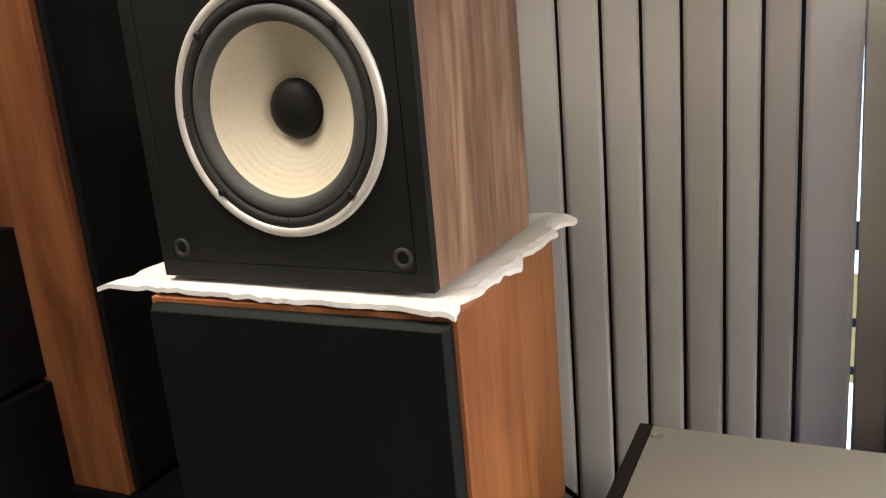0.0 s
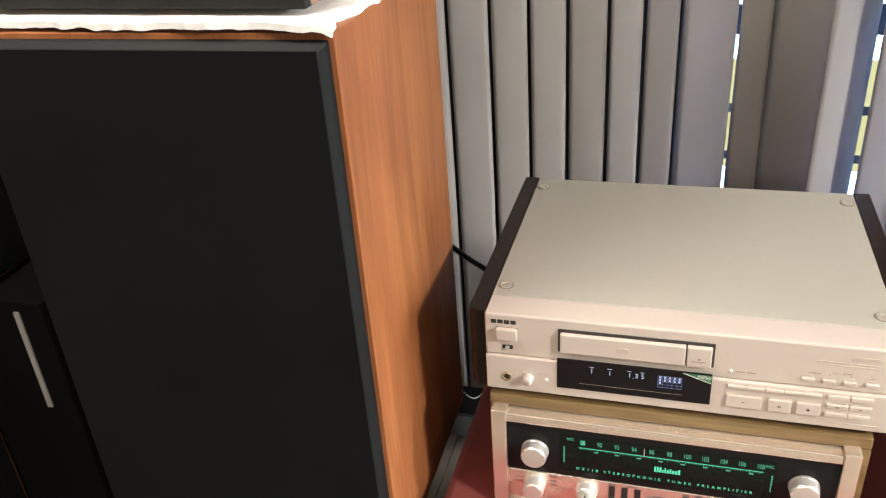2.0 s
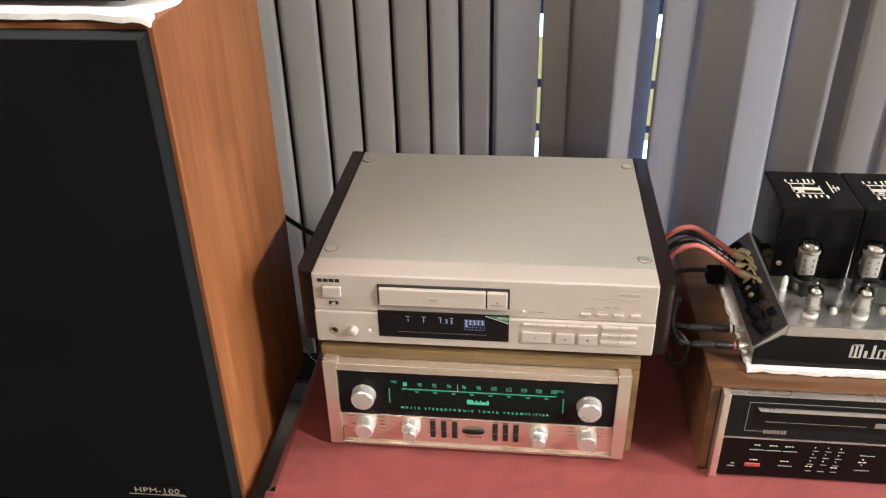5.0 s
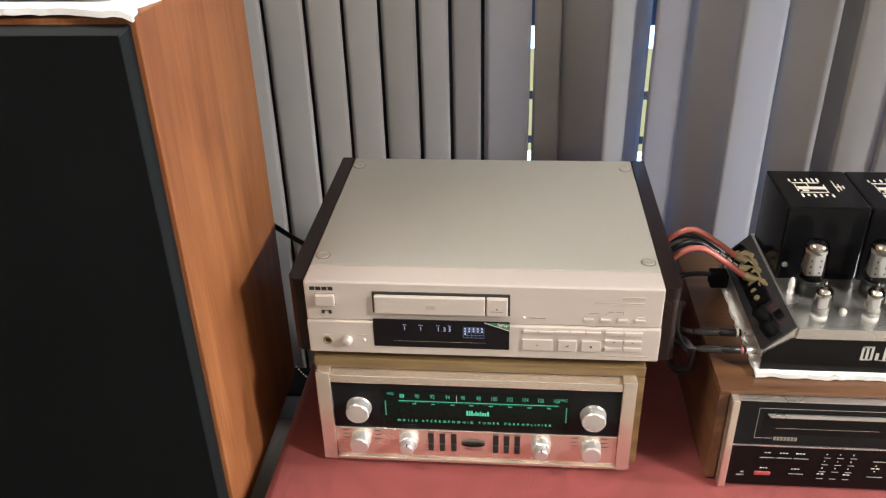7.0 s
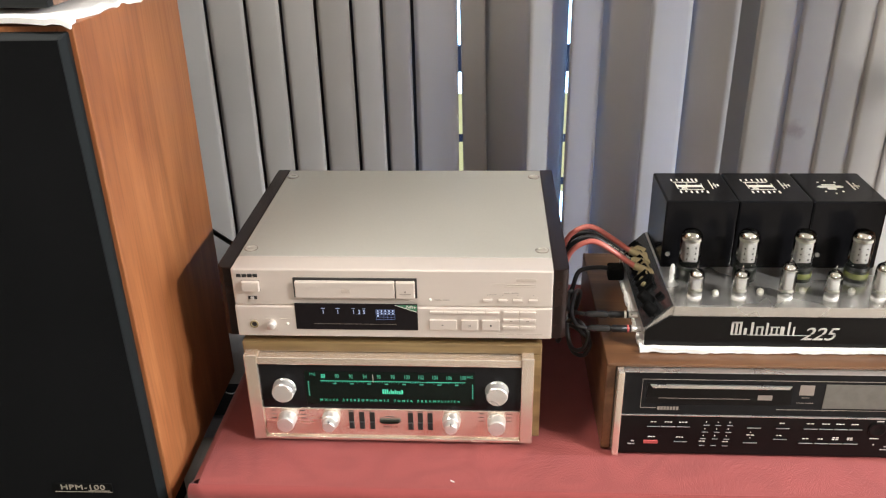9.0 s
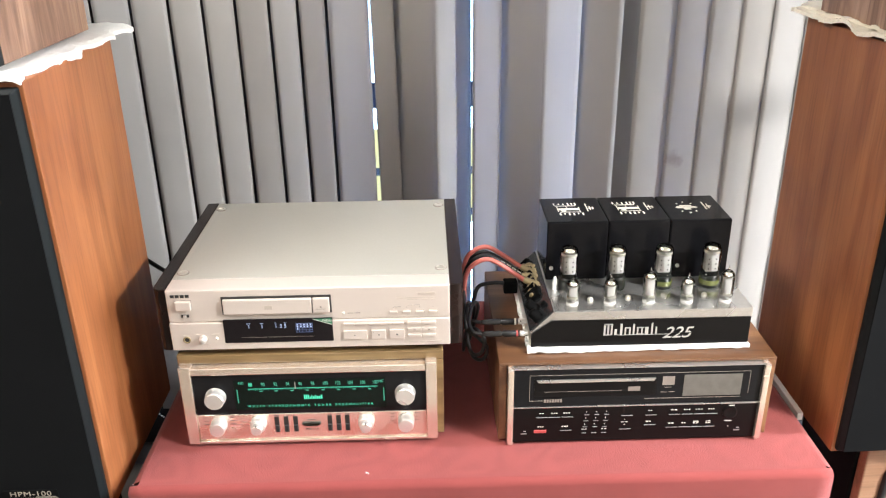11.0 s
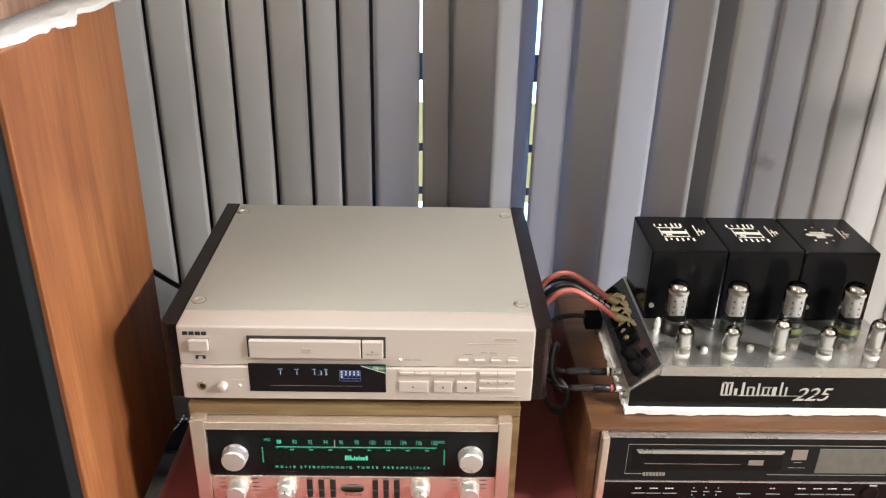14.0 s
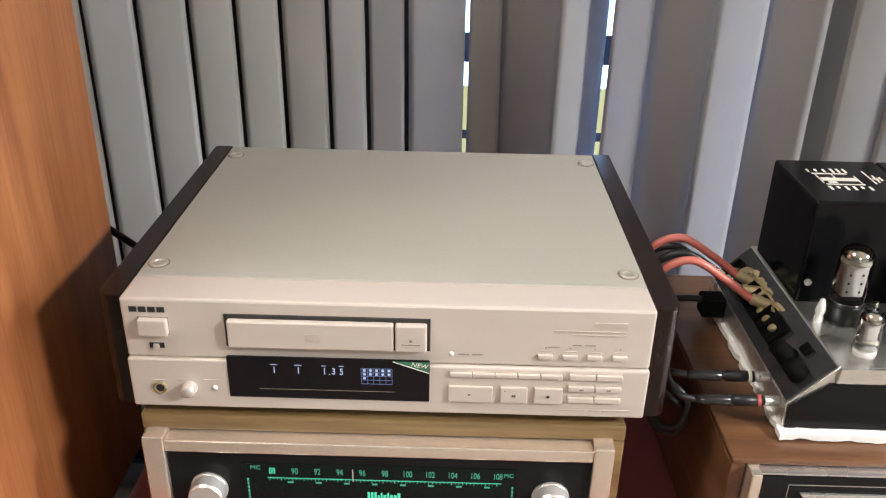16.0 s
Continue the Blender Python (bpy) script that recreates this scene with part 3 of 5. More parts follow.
def two_way_speaker(at, turn, label):
    """A walnut box whose bare black baffle carries a large woofer; its base at the front's middle."""
    W, D, H = 0.186, 0.290, 0.52
    s = thing("loudspeaker", at, label, "loudspeaker", group="upper loudspeakers", turn=turn)
    t = 0.018
    part("side_panel", box(-W, -W + t, 0.016, D, 0, H, 0.001), M_WALNUT, s)
    part("side_panel", box(W - t, W, 0.016, D, 0, H, 0.001), M_WALNUT, s)
    part("top_panel", box(-W + t, W - t, 0.016, D, H - t, H - 0.0003), M_WALNUT, s)
    part("bottom_panel", box(-W + t, W - t, 0.016, D, 0.0003, t), M_WALNUT, s)
    part("back_panel", box(-W + t, W - t, D - t, D - 0.002, t, H - t), M_BLACKBACK, s, "black back board")
    fr = box(-W, W, 0.0030, 0.016, 0, 0.020, 0.0008)
    for a in ((-W, W, H - 0.020, H), (-W, -W + 0.019, 0.020, H - 0.020), (W - 0.019, W, 0.020, H - 0.020)):
        box(a[0], a[1], 0.0030, 0.016, a[2], a[3], 0.0008, bm=fr)
    part("front_frame", fr, M_BAFFLE, s, "black front frame")
    cx, cz = 0.014, 0.193
    # the baffle is a plate with a round opening for the woofer
    b = bmesh.new()
    seg, x0, x1, z0, z1 = 64, -W + 0.0202, W - 0.0202, 0.0212, H - 0.0212
    rim = []
    outer = []
    for k in range(seg):
        a = (k + 0.5) * math.tau / seg
        dx, dz = math.cos(a), math.sin(a)
        rim.append(b.verts.new((cx + 0.118 * dx, 0.004, cz + 0.118 * dz)))
        f = min(((x1 if dx > 0 else x0) - cx) / dx if abs(dx) > 1e-6 else 9, ((z1 if dz > 0 else z0) - cz) / dz if abs(dz) > 1e-6 else 9)
        outer.append(b.verts.new((cx + f * dx, 0.004, cz + f * dz)))
    for k in range(seg):
        b.faces.new((rim[k], rim[(k + 1) % seg], outer[(k + 1) % seg], outer[k]))
    cor = [(x0, z0), (x1, z0), (x1, z1), (x0, z1)]
    for x, z in cor:
        near = sorted(range(seg), key=lambda k: (outer[k].co.x - x) ** 2 + (outer[k].co.z - z) ** 2)[:1][0]
        best = None
        for k in (near - 1, near):
            p, q = outer[k % seg].co, outer[(k + 1) % seg].co
            if abs(p.x - q.x) > 1e-5 and abs(p.z - q.z) > 1e-5:
                best = k
        if best is not None:
            b.faces.new((outer[best % seg], outer[(best + 1) % seg], b.verts.new((x, 0.004, z))))
    r = bmesh.ops.extrude_face_region(b, geom=b.faces[:])
    for v in r["geom"]:
        if isinstance(v, bmesh.types.BMVert):
            v.co.y += 0.016
    bmesh.ops.recalc_face_normals(b, faces=b.faces[:])
    part("baffle", b, M_BAFFLE, s, "black painted baffle")
    w = part("woofer", lathe([(0.1370, -0.004), (0.1370, 0.003), (0.1345, 0.0055), (0.1285, 0.0055), (0.1262, 0.003), (0.1262, -0.004)], (cx, 0.004, cz), "-y", 72), M_RING, s, "pale ring round a woofer", True)
    part("gasket", lathe([(0.1262, 0.0), (0.1262, 0.0035), (0.1200, 0.0045), (0.1150, 0.0030), (0.1150, -0.006)], (cx, 0.004, cz), "-y", 72), M_GASKET, w, "black gasket", True)
    part("surround", lathe([(0.1155, -0.004), (0.1135, 0.001), (0.1090, 0.0045), (0.1035, 0.0050), (0.0985, 0.0025), (0.0955, -0.003), (0.0940, -0.008)], (cx, 0.004, cz), "-y", 72), M_FOAM, w, "grey foam surround", True)
    prof = []
    for k in range(27):
        u = k / 26
        r = 0.0948 - u * (0.0948 - 0.032)
        prof.append((r, -0.006 - 0.035 * u ** 0.85 + 0.0007 * math.sin(u * 58) * (1 - u) ** 0.5))
    part("cone", lathe(prof, (cx, 0.004, cz), "-y", 72), M_CONE, w, "cream ribbed paper cone", True)
    part("dust_cap", lathe([(0.0335, -0.044), (0.0335, -0.037), (0.030, -0.030), (0.022, -0.025), (0.011, -0.022), (0.0, -0.021)], (cx, 0.004, cz), "-y", 40), M_BAFFLE, w, "black dust cap", True)
    for k in range(4):
        a = math.radians(45 + 90 * k)
        part("screw", lathe([(0.0045, 0.003), (0.0045, 0.007), (0.003, 0.0082), (0.0, 0.0082)], (cx + 0.1225 * math.cos(a), 0.004, cz + 0.1225 * math.sin(a)), "-y", 12), M_BAFFLE, w)
        a += math.radians(45)
        part("gasket_joint", box(-0.0007, 0.0007, -0.0010, 0.0, -0.0058, 0.0058), M_SLOT, w).matrix_basis = Matrix.Translation((cx + 0.1205 * math.cos(a), 0.0002, cz + 0.1205 * math.sin(a))) @ Matrix.Rotation(math.pi / 2 - a, 4, "Y")
    for sx in (-1, 1):
        part("grille_socket", lathe([(0.0115, 0.0), (0.0115, 0.002), (0.0100, 0.0032), (0.0075, 0.0026), (0.0055, -0.004), (0.0, -0.004)], (sx * 0.152, 0.004, 0.037), "-y", 24), M_GASKET, s, "dark round grille socket", True)
    # tweeter above, out of the usual view
    tw = part("tweeter", lathe([(0.05, 0.0), (0.05, 0.004), (0.046, 0.005), (0.028, 0.001), (0.014, -0.006), (0.013, 0.0), (0.0, 0.006)], (0.0, 0.004, 0.42), "-y", 40), M_GASKET, s, "black tweeter", True)
    return s


spL = tower_speaker((-0.512, -0.092, 0.698), 0.6, "large teak veneered loudspeaker with black cloth grille")
spR = copy_thing(spL, pose(1.049, 0.002, 0.698, 0, 0, 1.5))
upL = two_way_speaker((-0.534, -0.063, 1.374), -1.2, "walnut loudspeaker with cream woofer, grille removed, on white paper")
upR = copy_thing(upL, pose(UPR[0], UPR[1], 1.374, 0, 0, 1.0))
tagged(spR, "large teak veneered loudspeaker with black grille under torn board")
tagged(upR, "walnut loudspeaker without grille standing on torn packing board")


def torn_sheet(name, at, turn, sx, sy, material, label, seed, lift=0.004, ragged=0.014, droop=0.010):
    """A crumpled sheet with torn edges, lying flat in its middle."""
    b = bmesh.new()
    n, m = 64, 48
    g = []
    for j in range(m + 1):
        row = []
        for i in range(n + 1):
            u, v = i / n * 2 - 1, j / m * 2 - 1
            ex = ragged * noise.noise(Vector((v * 4.5, 7.0 + seed, 0))) + 0.4 * ragged * noise.noise(Vector((v * 17, 3.0 + seed, 0)))
            ey = 0.35 * ragged * noise.noise(Vector((u * 5, 1.0 + seed, 5))) + 0.15 * ragged * noise.noise(Vector((u * 22, 1.0 + seed, 5)))
            x = u * (sx / 2) + ex * abs(u) ** 6 * (1 if u > 0 else -1)
            y = v * (sy / 2) + ey * abs(v) ** 6 * (1 if v > 0 else -1)
            k = max(abs(u), abs(v))
            out_ = max(0.0, (k - 0.80) / 0.20)
            z = lift * out_ * (0.6 + noise.noise(Vector((u * 3 + seed, v * 3, 2.0)))) - droop * max(0, abs(u) - 0.93) / 0.07 * (0.6 + 0.8 * noise.noise(Vector((v * 5, seed, 1))))
            z += 0.003 * out_ * noise.noise(Vector((u * 14, v * 14, seed)))
            row.append(b.verts.new((x, y, max(z, -0.006 if k > 0.97 else 0.0))))
        g.append(row)
    for j in range(m):
        for i in range(n):
            b.faces.new((g[j][i], g[j][i + 1], g[j + 1][i + 1], g[j + 1][i]))
    r = bmesh.ops.extrude_face_region(b, geom=b.faces[:])
    for v in r["geom"]:
        if isinstance(v, bmesh.types.BMVert):
            v.co.z += 0.0060
    bmesh.ops.recalc_face_normals(b, faces=b.faces[:])
    ob = part(name, b, material, smooth=False)
    ob.matrix_basis = pose(*at, 0, 0, turn)
    return tagged(ob, label, "paper" if "paper" in name else "cardboard")


torn_sheet("paper_sheet", (-0.555, 0.110, 1.3612), -1.2, 0.485, 0.405, M_PAPER, "thick white paper with torn edges between two loudspeakers", 1)
torn_sheet("packing_board", (1.062, 0.17, 1.3612), 3.5, 0.455, 0.40, M_BOARD, "torn cream packing board between two loudspeakers", 4, 0.010, 0.020, 0.004)
torn_sheet("packing_board", (1.066, 0.175, 1.3668), 3.0, 0.44, 0.39, M_BOARD, "second layer of torn cream packing board", 6, 0.008, 0.016, 0.003)


def speaker_stand(at, turn, label):
    s = thing("speaker_stand", at, label, "stand", group="stands", turn=turn)
    part("body", box(-0.135, 0.08, 0.03, 0.21, 0.0, 0.697, 0.003), M_BLACKBACK, s, "black body")
    part("front_panel", box(-0.13, 0.085, 0.006, 0.029, 0.05, 0.690, 0.003), M_STAND, s, "pale wood front")
    arc = [(-0.085, 0.004, 0.30), (-0.088, 0.004, 0.58), (-0.075, 0.004, 0.635), (-0.03, 0.004, 0.66), (0.03, 0.004, 0.655), (0.062, 0.004, 0.62), (0.07, 0.004, 0.55), (0.07, 0.004, 0.30)]
    part("handle_hoop", tube(arc, 0.007, 10, 8), M_GASKET, s, "dark rounded hoop", True)
    return s


stL = speaker_stand((-0.515, -0.06, 0.0), 0, "dark stand with pale wood front and rounded hoop")
stR = copy_thing(stL, pose(1.065, 0.03, 0.0, 0, 0, 3.5))


# ---- disc player ----
def disc_player():
    s = thing("disc_player", (0, 0, 0.908), "champagne silver disc player with dark glossy wooden cheeks", "disc player")
    z = 0.012
    part("top_cover", box(-0.2148, 0.2148, 0.0435, 0.374, z, z + 0.1015, 0.0012), M_TOPGREY, s, "satin grey enamel cover")
    part("front_panel", box(-0.2148, 0.2148, 0.003, 0.043, z + 0.0475, z + 0.1022, 0.0022), M_FRONT, s, "champagne aluminium front")
    part("lower_panel", box(-0.2148, 0.2148, 0.0, 0.043, z, z + 0.047, 0.0016), M_FRONT, s, "champagne aluminium lower front")
    for sg in (-1, 1):
        pts = [(sg * 0.2155, 0.008), (sg * 0.228, 0.0085), (sg * 0.2335, 0.012), (sg * 0.236, 0.019), (sg * 0.236, 0.378), (sg * 0.2155, 0.378)]
        part("side_cheek", prism(pts, z - 0.004, z + 0.1012, 0.0012, "z"), M_ROSE, s, "dark glossy rosewood cheek")
    for sx in (-1, 1):
        for sy, px in ((0.066, 0.2025), (0.343, 0.2035)):
            sc = part("screw", lathe([(0.0080, 0.0), (0.0080, 0.0012), (0.0072, 0.0019), (0.0046, 0.0019), (0.0042, 0.0008), (0.0, 0.0008)], (sx * px, sy, z + 0.1014), "z", 24), M_SCREW, s, "silver screw")
            part("washer", lathe([(0.0094, 0.0), (0.0094, 0.0006), (0.0082, 0.0006)], (sx * px, sy, z + 0.1014), "z", 24), M_PRINT, sc)
    for sx in (-0.17, 0.17):
        for sy in (0.05, 0.32):
            part("foot", lathe([(0.022, 0.0), (0.024, 0.003), (0.024, z + 0.001), (0.0, z + 0.001)], (sx, sy, 0.0), "z", 24), M_BLACKBACK, s, "black round foot")
    part("rear_plug", lathe([(0.0, 0.0), (0.0045, 0.0), (0.0060, 0.004), (0.0060, 0.012), (0.0035, 0.016), (0.0, 0.0165)], (0.122, 0.3905, z + 0.0755), "z", 18), M_BEAD, s, "small white plug behind", True)
    part("plug_pin", box(0.120, 0.124, 0.372, 0.392, z + 0.077, z + 0.083), M_BEAD, s)
    # tray slot, tray and open key
    slot = part("tray_slot", box(-0.1318, 0.0346, 0.0018, 0.004, z + 0.0600, z + 0.0902, 0.0006), M_SLOT, s, "dark tray slot")
    tr = part("tray", box(-0.1288, 0.0050, -0.0035, 0.0030, z + 0.0618, z + 0.0866, 0.0014), M_FRONT, s, "champagne tray front")
    part("tray_mark", bars([(-0.066, -0.0545, z + 0.0705, z + 0.0765)], -0.0035), M_PRINT_PALE, tr)
    ok = part("open_key", box(0.0064, 0.0318, -0.0035, 0.0030, z + 0.0618, z + 0.0866, 0.0014), M_FRONT, s, "champagne open key")
    part("key_mark", bars([(0.0115, 0.0265, z + 0.0690, z + 0.0696), (0.0178, 0.0202, z + 0.0718, z + 0.0738)], -0.0035), M_PRINT, ok)
    # display
    d = part("display", box(-0.1325, 0.0345, -0.0012, 0.002, z + 0.0118, z + 0.0520, 0.0010), M_DISPLAY, s, "black display with pale blue figures")
    yd = -0.0013
    for xx, w in ((-0.0935, "1"), (-0.0735, "1"), (-0.0520, "1"), (-0.0445, "3"), (-0.0380, "5")):
        lettering("figure", w, 0.0062, (xx, yd - 0.0002, z + 0.0400), M_VFD, d, deep=0.0001, squash=0.8)
    part("figure_bars", bars([(-0.0965, -0.0908, z + 0.0452, z + 0.0456), (-0.0765, -0.0708, z + 0.0452, z + 0.0456), (-0.0545, -0.0505, z + 0.0452, z + 0.0456), (-0.0403, -0.0360, z + 0.0452, z + 0.0456), (-0.0483, -0.0475, z + 0.0368, z + 0.0375)], yd, deep=0.0002), M_VFD, d)
    gx0, gx1, gz0, gz1 = -0.0218, 0.0036, z + 0.0288, z + 0.0440
    spec = [(gx0 + (gx1 - gx0) * k / 5 - 0.0002, gx0 + (gx1 - gx0) * k / 5 + 0.0002, gz0, gz1) for k in range(6)]
    spec += [(gx0, gx1, gz0 + (gz1 - gz0) * k / 4 - 0.0002, gz0 + (gz1 - gz0) * k / 4 + 0.0002) for k in range(5)]
    part("track_grid", bars(spec, yd, deep=0.0002), M_VFD_DIM, d)
    for k in range(11):
        cx_, cz_ = gx0 + (k % 5 + 0.5) * (gx1 - gx0) / 5, gz1 - (k // 5 + 0.5) * (gz1 - gz0) / 4
        part("track_figure", bars([(cx_ - 0.0011, cx_ + 0.0011, cz_ - 0.0010, cz_ + 0.0011)], yd, deep=0.00025), M_VFD, d)
    part("display_line", bars([(-0.107, 0.006, z + 0.0212, z + 0.0214)], yd, deep=0.0002), M_PRINT, d)
    tag = bmesh.new()
    vs = [tag.verts.new(v) for v in ((0.0045, yd - 0.0002, z + 0.0515), (0.0338, yd - 0.0002, z + 0.0515), (0.0338, yd - 0.0002, z + 0.0412))]
    f = tag.faces.new(vs)
    r = bmesh.ops.extrude_face_region(tag, geom=[f])
    for v in r["geom"]:
        if isinstance(v, bmesh.types.BMVert):
            v.co.y -= 0.0002
    bmesh.ops.recalc_face_normals(tag, faces=tag.faces[:])
    st = part("sticker", tag, M_GREENTAG, d, "green corner sticker")
    lettering("sticker_lettering", "NEW", 0.0042, (0.0258, yd - 0.0005, z + 0.0482), M_WHITEINK, st, rot=(90, 8, 0), deep=0.0001, shear=0.25)
    ln = box(-0.0158, 0.0158, -0.0002, 0.0001, -0.0003, 0.0003)
    part("sticker_line", ln, M_WHITEINK, st).matrix_basis = Matrix.Translation((0.0192, yd - 0.0005, z + 0.0463)) @ Matrix.Rotation(0.337, 4, "Y")
    # small controls
    pw = part("power_key", box(-0.2010, -0.1775, -0.0030, 0.004, z + 0.0700, z + 0.0850, 0.0012), M_FRONT, s, "square champagne power key")
    part("key_gap", box(-0.2016, -0.1769, 0.0024, 0.0032, z + 0.0694, z + 0.0856), M_PRINT, pw)
    part("maker_mark", bars([(-0.2075 + 0.0075 * k, -0.2015 + 0.0075 * k, z + 0.0900, z + 0.0948) for k in range(4)], 0.003), M_BLACKINK, s, "dark lettered mark reduced to blocks")
    sw = part("slide_switch", box(-0.1950, -0.1830, 0.0022, 0.0032, z + 0.0565, z + 0.0612), M_SLOT, s, "small slide switch")
    part("slider", box(-0.1912, -0.1868, -0.0006, 0.0024, z + 0.0570, z + 0.0607, 0.0004), M_CHROME, sw)
    part("headphone_socket", lathe([(0.0058, 0.0), (0.0058, 0.0015), (0.0044, 0.0020), (0.0036, 0.0010), (0.0034, -0.001), (0.0, -0.001)], (-0.1905, 0.0, z + 0.0190), "-y", 24), M_BRASS, s, "gold rimmed socket", True)
    part("socket_hole", lathe([(0.0034, 0.0), (0.0034, 0.0006), (0.0, 0.0006)], (-0.1905, -0.0002, z + 0.0190), "-y", 20), M_SLOT, s)
    part("level_knob", lathe([(0.0062, 0.0), (0.0062, 0.002), (0.0054, 0.008), (0.0046, 0.0092), (0.0, 0.0092)], (-0.1655, 0.0, z + 0.0198), "-y", 28), M_CHROME, s, "small silver knob", True)
    part("indicator", lathe([(0.0022, 0.0), (0.0022, 0.0012), (0.0, 0.0016)], (-0.1445, 0.0, z + 0.0200), "-y", 14), M_WHITEINK, s, "tiny lens", True)
    part("indicator", lathe([(0.0020, 0.0), (0.0020, 0.0012), (0.0, 0.0016)], (0.0520, 0.003, z + 0.0580), "-y", 14), M_WHITEINK, s, "tiny lens", True)
    part("small_print", bars([(-0.196, -0.186, z + 0.0262, z + 0.0268), (-0.176, -0.166, z + 0.0275, z + 0.0280), (-0.154, -0.139, z + 0.0275, z + 0.0280), (-0.174, -0.158, z + 0.0098, z + 0.0103)], 0.0), M_PRINT_PALE, s)
    part("small_print", bars([(0.0575, 0.0665, z + 0.0575, z + 0.0583), (0.0685, 0.0775, z + 0.0575, z + 0.0583), (0.1300, 0.1400, z + 0.0665, z + 0.0670), (0.1500, 0.1570, z + 0.0690, z + 0.0696), (0.1600, 0.1690, z + 0.0690, z + 0.0696)], 0.003), M_PRINT, s)
    part("model_print", bars([(0.1660, 0.1920, z + 0.0865, z + 0.0905), (0.1340, 0.1920, z + 0.0818, z + 0.0824), (0.1500, 0.1920, z + 0.0785, z + 0.0791)], 0.003), M_PRINT_PALE, s)
    part("small_print", bars([(0.143, 0.165, z + 0.0068, z + 0.0074), (0.168, 0.176, z + 0.0066, z + 0.0076), (0.179, 0.202, z + 0.0064, z + 0.0078)], 0.0), M_PRINT_PALE, s)

    def key(x0, x1, z0, z1, y=0.0, proud=0.0028):
        k = part("key", box(x0, x1, y - proud, y + 0.001, z0, z1, 0.0007), M_FRONT, s)
        part("key_gap", box(x0 - 0.0006, x1 + 0.0006, y - 0.0004, y + 0.0004, z0 - 0.0006, z1 + 0.0006), M_PRINT_PALE, k)
        return k
    for xk in (0.1285, 0.1485, 0.1685, 0.1890):
        key(xk - 0.0062, xk + 0.0062, z + 0.0560, z + 0.0600, 0.003)
        part("key_dot", bars([(xk - 0.0005, xk + 0.0005, z + 0.0655, z + 0.0665)], 0.003), M_PRINT, s)
        part("small_print", bars([(xk - 0.005, xk + 0.005, z + 0.0625, z + 0.0629)], 0.003), M_PRINT_PALE, s)
    for k in range(5):
        key(0.0510 + 0.0187 * k, 0.0690 + 0.0187 * k, z + 0.0388, z + 0.0425)
    play = key(0.0502, 0.0868, z + 0.0140, z + 0.0294)
    pause = key(0.0932, 0.1157, z + 0.0140, z + 0.0294)
    stop = key(0.1212, 0.1447, z + 0.0140, z + 0.0294)
    m = bmesh.new()
    f = m.faces.new([m.verts.new(v) for v in ((0.0668, -0.0030, z + 0.0208), (0.0698, -0.0030, z + 0.0217), (0.0668, -0.0030, z + 0.0226))])
    part("key_mark", m, M_BLACKINK, play)
    part("key_mark", bars([(0.1034, 0.1042, z + 0.0206, z + 0.0228), (0.1050, 0.1058, z + 0.0206, z + 0.0228), (0.0965, 0.0973, z + 0.0262, z + 0.0266)], -0.0028), M_BLACKINK, pause)
    part("key_mark", bars([(0.1317, 0.1340, z + 0.0206, z + 0.0228)], -0.0028), M_BLACKINK, stop)
    for zz in (0.0382, 0.0268, 0.0158):
        for x0, x1 in ((0.1492, 0.1706), (0.1714, 0.1930)):
            k = key(x0, x1, z + zz, z + zz + 0.0050)
            if zz == 0.0268:
                part("key_mark", bars([((x0 + x1) / 2 - 0.0018, (x0 + x1) / 2 + 0.0018, z + zz + 0.0019, z + zz + 0.0031)], -0.0028), M_PRINT, k)
    return s


disc_player()


# ---- tuner in a wooden case ----
def knob(parent, x, y, zc, r, depth, label, cap=0.0):
    k = part("knob", lathe([(r * 1.04, 0.0), (r * 1.04, depth * 0.15), (r, depth * 0.2), (r * 0.96, depth * 0.86), (r * 0.88, depth), (0.0, depth * 1.02)], (x, y, zc), "-y", 36), M_CHROME, parent, label)
    if cap:
        part("inner_knob", lathe([(cap, depth), (cap * 0.94, depth * 1.75), (cap * 0.84, depth * 1.85), (0.0, depth * 1.87)], (x, y, zc), "-y", 28), M_CHROME, k)
        part("pointer", box(x - 0.0006, x + 0.0006, y - depth * 1.9, y - depth * 1.6, zc + cap * 0.72, zc + cap * 0.98), M_BLACKINK, k)
    return k


